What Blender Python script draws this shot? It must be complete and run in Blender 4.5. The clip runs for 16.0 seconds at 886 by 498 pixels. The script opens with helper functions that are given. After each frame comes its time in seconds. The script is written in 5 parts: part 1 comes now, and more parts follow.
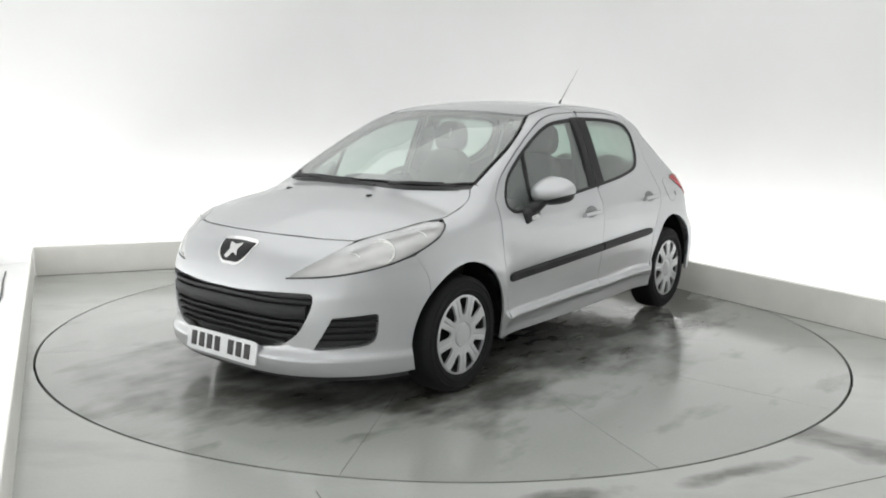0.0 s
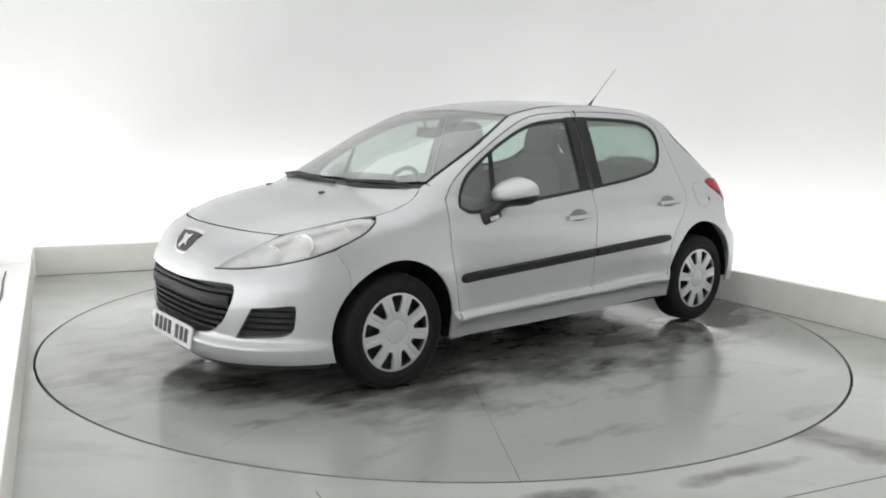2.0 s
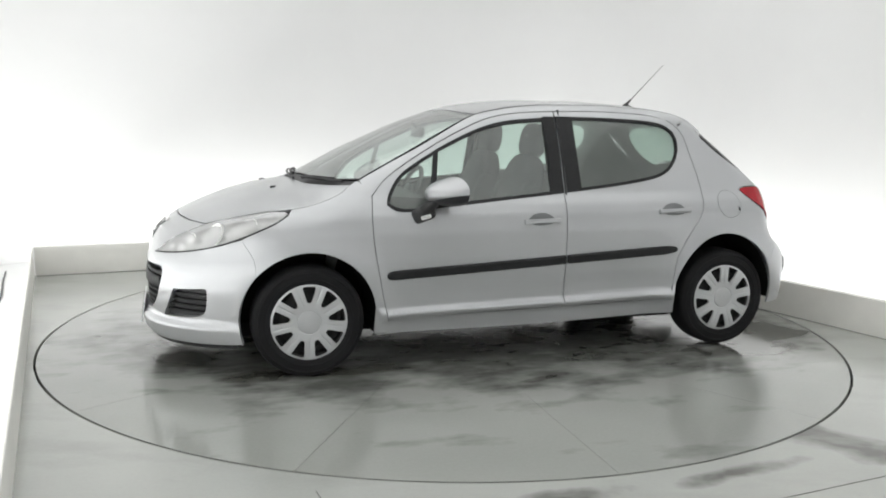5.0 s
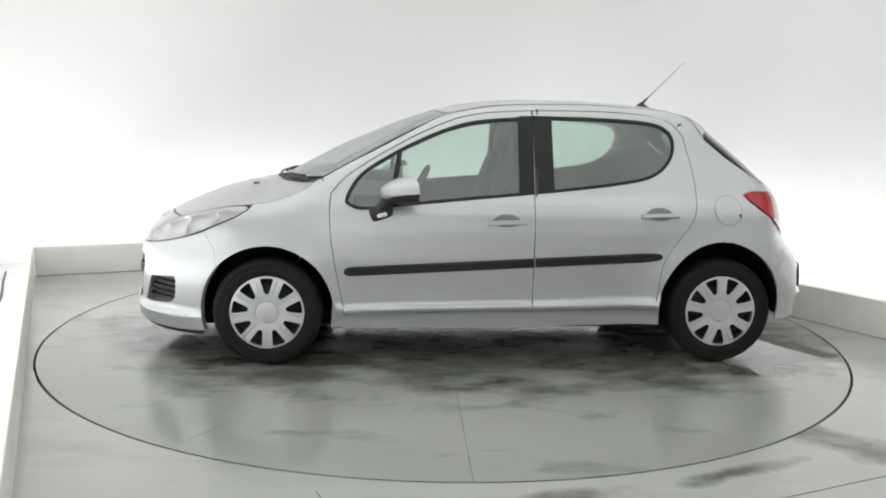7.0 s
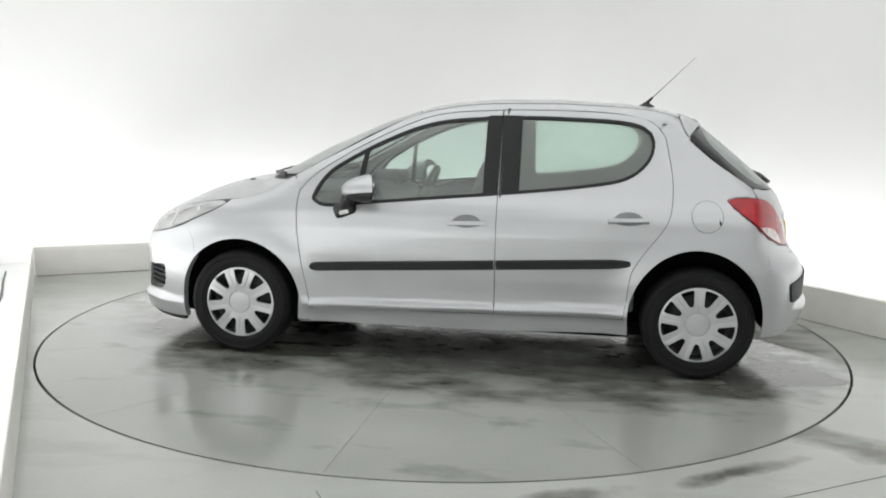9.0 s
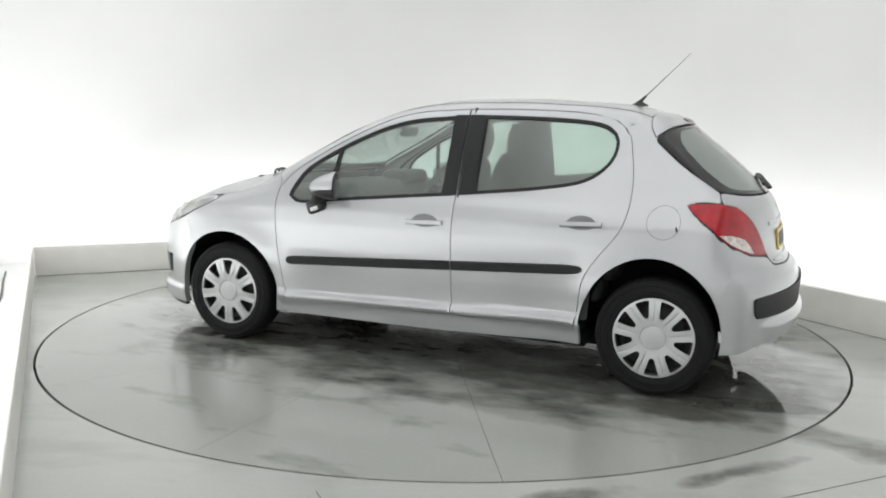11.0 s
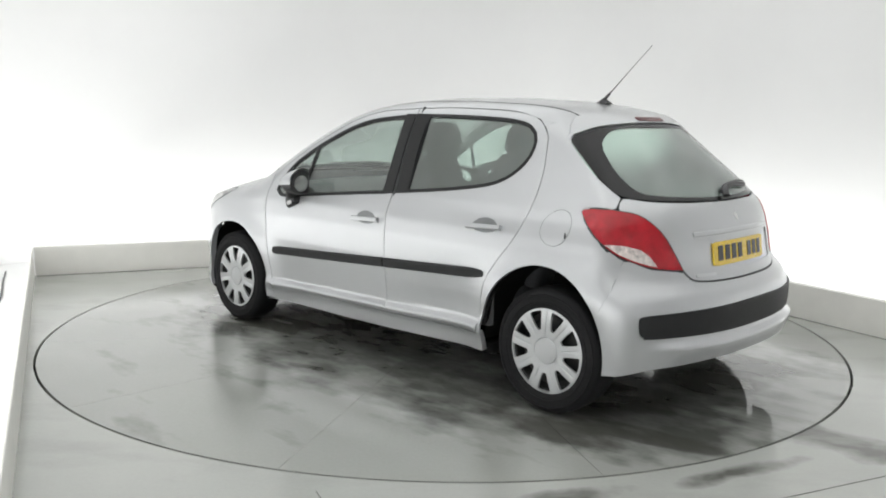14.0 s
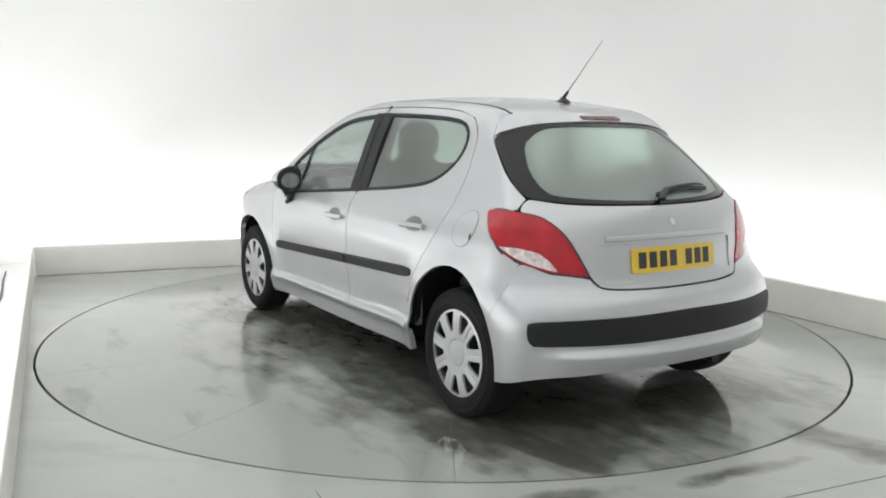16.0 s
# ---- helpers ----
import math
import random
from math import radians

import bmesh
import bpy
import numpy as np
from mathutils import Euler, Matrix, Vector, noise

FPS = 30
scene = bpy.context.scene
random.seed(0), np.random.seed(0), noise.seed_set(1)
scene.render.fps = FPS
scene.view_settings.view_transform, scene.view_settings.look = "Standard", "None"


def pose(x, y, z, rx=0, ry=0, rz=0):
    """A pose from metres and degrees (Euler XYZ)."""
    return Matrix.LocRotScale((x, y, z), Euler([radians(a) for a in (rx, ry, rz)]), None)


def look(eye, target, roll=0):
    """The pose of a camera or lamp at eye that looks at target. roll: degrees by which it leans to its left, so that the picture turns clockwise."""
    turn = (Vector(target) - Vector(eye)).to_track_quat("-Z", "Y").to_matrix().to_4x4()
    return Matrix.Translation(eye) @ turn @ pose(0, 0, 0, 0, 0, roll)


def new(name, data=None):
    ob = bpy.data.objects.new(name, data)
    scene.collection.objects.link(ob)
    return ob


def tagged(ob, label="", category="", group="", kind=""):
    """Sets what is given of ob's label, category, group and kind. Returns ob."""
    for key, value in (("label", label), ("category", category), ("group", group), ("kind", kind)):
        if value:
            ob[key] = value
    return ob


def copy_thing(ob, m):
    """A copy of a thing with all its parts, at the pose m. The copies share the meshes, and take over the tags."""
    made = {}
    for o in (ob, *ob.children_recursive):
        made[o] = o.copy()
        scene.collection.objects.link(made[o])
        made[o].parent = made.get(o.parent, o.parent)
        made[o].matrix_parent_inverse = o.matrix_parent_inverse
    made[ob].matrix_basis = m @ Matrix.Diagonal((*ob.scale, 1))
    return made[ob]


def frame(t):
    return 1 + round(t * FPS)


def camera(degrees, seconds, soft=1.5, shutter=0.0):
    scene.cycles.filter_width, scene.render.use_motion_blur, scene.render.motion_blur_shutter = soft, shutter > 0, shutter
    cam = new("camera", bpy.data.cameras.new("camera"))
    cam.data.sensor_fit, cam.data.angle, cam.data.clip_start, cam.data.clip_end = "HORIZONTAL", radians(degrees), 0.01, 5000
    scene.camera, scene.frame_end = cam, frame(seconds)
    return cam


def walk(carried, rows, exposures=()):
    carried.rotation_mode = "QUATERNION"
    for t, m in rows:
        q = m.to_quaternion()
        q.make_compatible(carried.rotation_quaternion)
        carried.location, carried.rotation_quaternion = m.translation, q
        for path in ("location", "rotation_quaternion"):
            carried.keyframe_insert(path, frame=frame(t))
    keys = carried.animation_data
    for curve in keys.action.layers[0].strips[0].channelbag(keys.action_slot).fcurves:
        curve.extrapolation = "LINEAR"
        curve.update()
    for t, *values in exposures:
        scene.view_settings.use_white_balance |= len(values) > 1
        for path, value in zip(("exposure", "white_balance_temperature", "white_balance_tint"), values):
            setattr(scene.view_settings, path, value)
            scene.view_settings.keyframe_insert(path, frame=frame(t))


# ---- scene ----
# A bare photo studio: a silver hatchback turns on a floor turntable before a fixed camera.
EYE = (0.0, -5.470, 1.363)
YAW, PITCH, ROLL = -0.140, 8.862, 1.124
cam = camera(55.41, 16.0, soft=1.9)
cam_pose = Matrix.Translation(EYE) @ pose(0, 0, 0, 90 - PITCH, 0, -YAW) @ pose(0, 0, 0, 0, 0, ROLL)
walk(cam, [(0.0, cam_pose), (16.0, cam_pose)])

# ---- light ----
world = bpy.data.worlds.new("studio_world")
scene.world = world
world.use_nodes = True
world.node_tree.nodes["Background"].inputs[0].default_value = (1, 1, 1, 1)
world.node_tree.nodes["Background"].inputs[1].default_value = 0.0
SOFTBOX_POWER, STRIP_POWER = 124.0, 28.5


def area_lamp(name, place, target, sx, sy, power, colour=(0.99, 1.0, 0.985)):
    data = bpy.data.lights.new(name, "AREA")
    data.shape, data.size, data.size_y, data.energy, data.color = "RECTANGLE", sx, sy, power, colour
    ob = new(name, data)
    ob.matrix_world = look(place, target)
    return ob


# ---- materials ----
def material(name):
    m = bpy.data.materials.new(name)
    m.use_nodes = True
    nt = m.node_tree
    return m, nt, nt.nodes["Principled BSDF"], nt.nodes, nt.links


def coords(nodes, links, scale, kind="Object"):
    tc, mp = nodes.new("ShaderNodeTexCoord"), nodes.new("ShaderNodeMapping")
    mp.inputs["Scale"].default_value = (scale, scale, scale) if not hasattr(scale, "__len__") else scale
    links.new(tc.outputs[kind], mp.inputs["Vector"])
    return mp.outputs["Vector"]


def noise_tex(nodes, links, scale, detail=5, rough=0.55, kind="Object"):
    n = nodes.new("ShaderNodeTexNoise")
    n.inputs["Scale"].default_value, n.inputs["Detail"].default_value, n.inputs["Roughness"].default_value = 1.0, detail, rough
    links.new(coords(nodes, links, scale, kind), n.inputs["Vector"])
    return n.outputs["Fac"]


def ramp(nodes, links, fac, stops):
    r = nodes.new("ShaderNodeValToRGB")
    el = r.color_ramp.elements
    while len(el) < len(stops):
        el.new(0.5)
    for e, (p, c) in zip(el, stops):
        e.position = p
        e.color = (c, c, c, 1) if not hasattr(c, "__len__") else (*c, 1)
    links.new(fac, r.inputs["Fac"])
    return r.outputs["Color"]


def mix(nodes, links, fac, a, b, mode="MIX"):
    n = nodes.new("ShaderNodeMix")
    n.data_type, n.blend_type = "RGBA", mode
    for sock, val in ((n.inputs[0], fac), (n.inputs[6], a), (n.inputs[7], b)):
        if hasattr(val, "is_linked"):
            links.new(val, sock)
        elif hasattr(val, "__len__"):
            sock.default_value = (*val, 1)
        else:
            sock.default_value = val
    return n.outputs[2]


def bump(nodes, links, bsdf, height, strength, distance=0.002):
    b = nodes.new("ShaderNodeBump")
    b.inputs["Strength"].default_value, b.inputs["Distance"].default_value = strength, distance
    links.new(height, b.inputs["Height"])
    links.new(b.outputs["Normal"], bsdf.inputs["Normal"])


def simple(name, colour, rough, metal=0.0, var=0.12, scale=14.0, relief=0.0, coat=0.0, spec=0.5):
    """A plain surface with slight mottling in colour and gloss."""
    m, nt, b, nodes, links = material(name)
    n = noise_tex(nodes, links, scale)
    lo, hi = [c * (1 - var) for c in colour], [min(1, c * (1 + var)) for c in colour]
    links.new(ramp(nodes, links, n, [(0.3, lo), (0.7, hi)]), b.inputs["Base Color"])
    fine = noise_tex(nodes, links, scale * 7)
    links.new(ramp(nodes, links, fine, [(0.3, max(0, rough - 0.05)), (0.7, min(1, rough + 0.05))]), b.inputs["Roughness"])
    b.inputs["Metallic"].default_value, b.inputs["Coat Weight"].default_value = metal, coat
    b.inputs["Specular IOR Level"].default_value = spec
    if relief:
        bump(nodes, links, b, fine, relief)
    return m


def paint_material():
    """Silver metallic lacquer: fine flake under a clear coat, with faint film of dust."""
    m, nt, b, nodes, links = material("silver_paint")
    flake = noise_tex(nodes, links, 900, 2)
    film = noise_tex(nodes, links, 2.5, 6)
    base = ramp(nodes, links, film, [(0.3, (0.455, 0.467, 0.486)), (0.7, (0.505, 0.517, 0.536))])
    links.new(mix(nodes, links, 0.25, base, ramp(nodes, links, flake, [(0.3, 0.35), (0.7, 0.75)])), b.inputs["Base Color"])
    links.new(ramp(nodes, links, film, [(0.3, 0.33), (0.75, 0.42)]), b.inputs["Roughness"])
    bump(nodes, links, b, noise_tex(nodes, links, 110, 3), 0.06, 0.002)
    b.inputs["Metallic"].default_value = 0.58
    b.inputs["Coat Weight"].default_value, b.inputs["Coat Roughness"].default_value = 0.7, 0.06
    return m


def glass_material(name, tint, mist_glare=0.05, f0=0.07, haze=(0.80, 0.86, 0.83), frost=0.0, power=4.0):
    """Thin glazing: tinted see-through with a mirror-like skin; a pale haze stands for mist and mirrored walls."""
    m, nt, b, nodes, links = material(name)
    out = nodes["Material Output"]
    tr, gl, mx, fr = (nodes.new(k) for k in ("ShaderNodeBsdfTransparent", "ShaderNodeBsdfGlossy", "ShaderNodeMixShader", "ShaderNodeLayerWeight"))
    n = noise_tex(nodes, links, 3.0, 4)
    links.new(ramp(nodes, links, n, [(0.3, [c * 0.96 for c in tint]), (0.7, tint)]), tr.inputs["Color"])
    gl.inputs["Roughness"].default_value = 0.03
    fr.inputs["Blend"].default_value = 0.5
    gloss = math_node(nodes, links, "MULTIPLY_ADD", math_node(nodes, links, "POWER", fr.outputs["Facing"], power), 1.0 - f0)
    gloss.node.inputs[2].default_value = f0
    df, fog = nodes.new("ShaderNodeBsdfDiffuse"), nodes.new("ShaderNodeMixShader")
    df.inputs["Color"].default_value = (*haze, 1)
    links.new(ramp(nodes, links, n, [(0.3, mist_glare * 0.8), (0.7, mist_glare * 1.2)]), fog.inputs[0])
    through_glass = tr.outputs[0]
    if frost:
        # condensation scatters what is seen through the pane
        rf, soften = nodes.new("ShaderNodeBsdfRefraction"), nodes.new("ShaderNodeMixShader")
        rf.inputs["IOR"].default_value, rf.inputs["Roughness"].default_value = 1.12, 0.75
        rf.inputs["Color"].default_value = (*tint, 1)
        soften.inputs[0].default_value = frost
        links.new(tr.outputs[0], soften.inputs[1])
        links.new(rf.outputs[0], soften.inputs[2])
        through_glass = soften.outputs[0]
    links.new(through_glass, fog.inputs[1])
    links.new(df.outputs[0], fog.inputs[2])
    links.new(gloss, mx.inputs[0])
    links.new(fog.outputs[0], mx.inputs[1])
    links.new(gl.outputs[0], mx.inputs[2])
    links.new(mx.outputs[0], out.inputs["Surface"])
    return m


def blot(nodes, links, x, y, rx, ry, turn=0.0, wobble=0.35, soft=0.2):
    """1 inside an uneven oval on the floor, 0 outside."""
    tc, mp, ns = nodes.new("ShaderNodeTexCoord"), nodes.new("ShaderNodeMapping"), nodes.new("ShaderNodeTexNoise")
    mp.vector_type = "TEXTURE"
    mp.inputs["Location"].default_value, mp.inputs["Scale"].default_value = (x, y, 0), (rx, ry, 1)
    mp.inputs["Rotation"].default_value = (0, 0, radians(turn))
    ns.inputs["Scale"].default_value, ns.inputs["Detail"].default_value = 3.0, 4
    links.new(tc.outputs["Object"], mp.inputs["Vector"])
    links.new(tc.outputs["Object"], ns.inputs["Vector"])
    ln, add = nodes.new("ShaderNodeVectorMath"), nodes.new("ShaderNodeMath")
    ln.operation, add.operation = "LENGTH", "MULTIPLY_ADD"
    links.new(mp.outputs["Vector"], ln.inputs[0])
    links.new(ns.outputs["Fac"], add.inputs[0])
    add.inputs[1].default_value = wobble * 4
    links.new(ln.outputs["Value"], add.inputs[2])
    off = wobble * 2
    return ramp(nodes, links, math_node(nodes, links, "MULTIPLY", add.outputs[0], 0.25), [((0.92 - soft + off) / 4, 1.0), ((0.92 + soft + off) / 4, 0.0)])


def math_node(nodes, links, op, a, b):
    n = nodes.new("ShaderNodeMath")
    n.operation = op
    for sock, val in ((n.inputs[0], a), (n.inputs[1], b)):
        if hasattr(val, "is_linked"):
            links.new(val, sock)
        else:
            sock.default_value = val
    return n.outputs[0]


def floor_material(name, tone, damp_shade_zones, blots, gloss=(0.18, 0.28), puddles=()):
    """Grey painted concrete, worn; damp blots are darker and glossier, with smears and painted shade round them."""
    m, nt, b, nodes, links = material(name)
    big = noise_tex(nodes, links, 0.9, 3, 0.5)
    mid = noise_tex(nodes, links, (1.3, 2.9, 1.3), 4, 0.58)
    smear = noise_tex(nodes, links, (4.0, 7.0, 4.0), 4, 0.6)
    fine = noise_tex(nodes, links, 60, 4)
    base = ramp(nodes, links, big, [(0.3, (0.308 * tone, 0.318 * tone, 0.299 * tone)), (0.7, (0.355 * tone, 0.362 * tone, 0.340 * tone))])
    base = mix(nodes, links, 0.06, base, ramp(nodes, links, fine, [(0.3, 0.25), (0.7, 0.55)]))
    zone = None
    for q in damp_shade_zones:
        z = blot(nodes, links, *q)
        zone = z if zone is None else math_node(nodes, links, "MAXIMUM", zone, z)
    damp_shade = ramp(nodes, links, mid, [(0.50, 0.0), (0.78, 0.25)])
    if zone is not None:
        # damp and the shade painted in round the car grow denser mid-zone, streaky at the rim
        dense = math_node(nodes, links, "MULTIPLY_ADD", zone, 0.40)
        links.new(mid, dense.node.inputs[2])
        damp_shade = math_node(nodes, links, "MULTIPLY", ramp(nodes, links, dense, [(0.585, 0.0), (0.81, 1.0)]), ramp(nodes, links, smear, [(0.30, 0.65), (0.6, 1.0)]))
    pool = None
    for q in blots:
        z = blot(nodes, links, *q)
        pool = z if pool is None else math_node(nodes, links, "MAXIMUM", pool, z)
    pool = math_node(nodes, links, "MULTIPLY", pool, ramp(nodes, links, smear, [(0.30, 0.55), (0.55, 1.0)]))
    col = mix(nodes, links, math_node(nodes, links, "MULTIPLY", damp_shade, 0.82), base, (0.055, 0.058, 0.05))
    col = mix(nodes, links, math_node(nodes, links, "MULTIPLY", pool, 0.85), col, (0.085, 0.085, 0.075))
    links.new(col, b.inputs["Base Color"])
    film = ramp(nodes, links, noise_tex(nodes, links, (1.5, 2.4, 1.5), 2, 0.5), [(0.32, 0.0), (0.70, 1.0)])
    film = math_node(nodes, links, "MULTIPLY", film, zone if zone is not None else 0.2)
    wetness = math_node(nodes, links, "MAXIMUM", pool, film)
    if zone is not None:
        # thin sheets of water with crisp edges, left where the wheels and sills have dripped
        sheet = ramp(nodes, links, noise_tex(nodes, links, (1.9, 2.3, 1.9), 5, 0.55), [(0.50, 0.0), (0.53, 1.0)])
        dry_mask = sheet
    else:
        dry_mask = None
    dry = ramp(nodes, links, big, [(0.35, gloss[0]), (0.65, gloss[1])])
    rough = mix(nodes, links, wetness, dry, (0.11, 0.11, 0.11))
    if dry_mask is not None:
        rough = mix(nodes, links, dry_mask, rough, (0.12, 0.12, 0.12))
    for q in puddles:
        # standing water, smooth enough to mirror the lit walls
        rough = mix(nodes, links, blot(nodes, links, *q), rough, (0.03, 0.03, 0.03))
    links.new(rough, b.inputs["Roughness"])
    b.inputs["Specular IOR Level"].default_value = 0.75
    return m


PAINT = paint_material()
GLASS = glass_material("green_tinted_glass", (0.76, 0.87, 0.82), 0.14)
GLASS_REAR = glass_material("half_misted_side_glass", (0.74, 0.87, 0.81), 0.14, frost=0.25)
# the windscreen's heavier haze also paints in the bright walls it mirrors
GLASS_SCREEN = glass_material("hazed_windscreen_glass", (0.76, 0.85, 0.81), 0.24, haze=(0.84, 0.90, 0.87), power=3.0)
LENS = glass_material("hazed_lamp_lens", (0.98, 0.98, 0.98), 0.34, 0.08, (0.86, 0.86, 0.86))
GLASS_MISTY = glass_material("misted_rear_glass", (0.72, 0.88, 0.80), 0.24, haze=(0.74, 0.84, 0.79), frost=0.9)
FLOOR_MAT = floor_material("painted_concrete", 1.30, (), ((1.75, -1.95, 0.34, 0.12, -48.0, 0.7, 0.35), (0.40, -2.57, 0.20, 0.07, 20.0, 0.8, 0.4), (1.18, -2.30, 0.22, 0.05, 24.0, 0.8, 0.4)))
# first list: damp plus the car's painted-in shade; then dark blots; then puddles
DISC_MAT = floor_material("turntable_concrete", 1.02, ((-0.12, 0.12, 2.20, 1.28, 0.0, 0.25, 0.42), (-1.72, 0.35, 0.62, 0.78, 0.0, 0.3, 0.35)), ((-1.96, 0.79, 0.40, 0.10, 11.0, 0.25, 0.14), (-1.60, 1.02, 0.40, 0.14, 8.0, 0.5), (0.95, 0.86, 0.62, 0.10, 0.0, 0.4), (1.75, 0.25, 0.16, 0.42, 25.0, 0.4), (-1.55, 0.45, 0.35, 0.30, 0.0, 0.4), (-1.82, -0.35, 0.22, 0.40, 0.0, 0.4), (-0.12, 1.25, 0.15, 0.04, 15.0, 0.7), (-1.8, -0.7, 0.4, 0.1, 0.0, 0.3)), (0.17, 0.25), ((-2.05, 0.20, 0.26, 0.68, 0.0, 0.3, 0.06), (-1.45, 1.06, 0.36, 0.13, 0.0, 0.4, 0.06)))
WALL_MAT = simple("white_emulsion", (0.80, 0.80, 0.80), 0.75, var=0.015, scale=1.2, relief=0.05)
KERB_MAT = simple("scuffed_cream_board", (0.80, 0.79, 0.75), 0.5, var=0.05, scale=3.0)
BLACK = simple("black_plastic", (0.018, 0.018, 0.02), 0.45, relief=0.1)
TRIM = simple("charcoal_trim", (0.016, 0.0165, 0.0175), 0.55, relief=0.15, scale=30, spec=0.3)
GLOSSBLACK = simple("gloss_black", (0.010, 0.010, 0.011), 0.12, spec=0.35)
RUBBER = simple("tyre_rubber", (0.008, 0.008, 0.009), 0.75, relief=0.3, scale=25, spec=0.3)
HUB = simple("silver_hubcap_plastic", (0.55, 0.56, 0.57), 0.33, metal=0.4, var=0.05, scale=4.0)
STEEL = simple("black_steel", (0.03, 0.03, 0.03), 0.5, metal=0.4)
CHROME = simple("chrome", (0.82, 0.82, 0.82), 0.12, metal=1.0, var=0.03)
CLOTH = simple("charcoal_seat_cloth", (0.06, 0.062, 0.066), 0.9, relief=0.4, scale=60)
CABIN = simple("dark_cabin_plastic", (0.075, 0.078, 0.08), 0.65, relief=0.2, scale=40)
LINING = simple("light_grey_headlining", (0.45, 0.45, 0.44), 0.9, relief=0.2, scale=60)
UNDER = simple("grimy_underbody", (0.010, 0.010, 0.010), 0.9, relief=0.3, spec=0.1)
SEAM = simple("dark_seam_and_shade", (0.12, 0.12, 0.11), 0.7)
PIT = simple("dark_gap", (0.02, 0.02, 0.018), 0.9)
PLATE_WHITE = simple("white_plate_acrylic", (0.72, 0.73, 0.74), 0.25, var=0.02)
PLATE_YELLOW = simple("yellow_plate_acrylic", (0.72, 0.50, 0.05), 0.25, var=0.03)
INK = simple("black_plate_ink", (0.02, 0.02, 0.02), 0.4)
RED = simple("red_lamp_plastic", (0.40, 0.004, 0.014), 0.16, var=0.25, scale=18, coat=0.35, spec=0.4)
DARKRED = simple("dark_red_lamp_plastic", (0.10, 0.008, 0.012), 0.25)


# ---- helpers for building ----
def link_mesh(name, verts, faces, mat, parent=None, label="", smooth=True, normals=None):
    me = bpy.data.meshes.new(name)
    me.from_pydata([tuple(v) for v in verts], [], [tuple(f) for f in faces])
    me.materials.append(mat)
    me.polygons.foreach_set("use_smooth", [smooth] * len(me.polygons))
    me.update()
    if normals is not None:
        me.normals_split_custom_set_from_vertices([tuple(n) for n in normals])
    ob = new(name, me)
    if parent:
        ob.parent = parent
    if label:
        ob["label"] = label
    return ob


def part(name, bm, mat, parent=None, label="", smooth=True, angle=40):
    """Link a bmesh as one mesh object, under a thing or a part."""
    bmesh.ops.recalc_face_normals(bm, faces=bm.faces)
    me = bpy.data.meshes.new(name)
    for e in bm.edges:
        e.smooth = len(e.link_faces) == 2 and e.calc_face_angle(0) < radians(angle)
    for f in bm.faces:
        f.smooth = smooth
    bm.to_mesh(me)
    bm.free()
    me.materials.append(mat)
    ob = new(name, me)
    if parent:
        ob.parent = parent
    if label:
        ob["label"] = label
    return ob


def box_bm(bm, sx, sy, sz, m=Matrix(), bevel=0.0, seg=2):
    """A bevelled box of full sizes, its centre at m."""
    r = bmesh.ops.create_cube(bm, size=1.0, matrix=m @ Matrix.Diagonal((sx, sy, sz, 1)))
    if bevel:
        edges = list({e for v in r["verts"] for e in v.link_edges})
        bmesh.ops.bevel(bm, geom=edges, offset=bevel, segments=seg, profile=0.5, affect="EDGES")
    return bm


def tube_bm(bm, pts, radius, n=8, squash=1.0):
    """A tube along points; radius may be a list."""
    pts = [Vector(p) for p in pts]
    rings = []
    for i, p in enumerate(pts):
        d = (pts[min(i + 1, len(pts) - 1)] - pts[max(i - 1, 0)]).normalized()
        a = d.cross(Vector((0, 0, 1)) if abs(d.z) < 0.9 else Vector((1, 0, 0))).normalized()
        b = d.cross(a)
        r = radius[i] if hasattr(radius, "__len__") else radius
        rings.append([bm.verts.new(p + a * r * math.cos(k * math.tau / n) + b * r * squash * math.sin(k * math.tau / n)) for k in range(n)])
    for r0, r1 in zip(rings, rings[1:]):
        for k in range(n):
            bm.faces.new((r0[k], r0[(k + 1) % n], r1[(k + 1) % n], r1[k]))
    bm.faces.new(rings[0])
    bm.faces.new(rings[-1])
    return bm


def lathe_bm(bm, profile, n=48, m=Matrix()):
    """Spin (radius, y) points round the y axis."""
    rings = [[bm.verts.new(m @ Vector((r * math.cos(k * math.tau / n), y, r * math.sin(k * math.tau / n)))) for k in range(n)] for r, y in profile]
    for r0, r1 in zip(rings, rings[1:]):
        for k in range(n):
            bm.faces.new((r0[k], r0[(k + 1) % n], r1[(k + 1) % n], r1[k]))
    return bm


def spline(points, spacing=0.03):
    """Catmull-Rom through the points, ends included."""
    p = [np.array(q, float) for q in points]
    if len(p) == 2:
        n = max(1, int(np.linalg.norm(p[1] - p[0]) / spacing))
        return [p[0] + (p[1] - p[0]) * k / n for k in range(n + 1)]
    q = [2 * p[0] - p[1]] + p + [2 * p[-1] - p[-2]]
    out = []
    for i in range(1, len(q) - 2):
        n = max(2, int(np.linalg.norm(q[i + 1] - q[i]) / spacing))
        for k in range(n):
            t = k / n
            out.append(0.5 * (2 * q[i] + (q[i + 1] - q[i - 1]) * t + (2 * q[i - 1] - 5 * q[i] + 4 * q[i + 1] - q[i + 2]) * t * t + (3 * q[i] - q[i - 1] - 3 * q[i + 1] + q[i + 2]) * t ** 3))
    return out + [p[-1]]


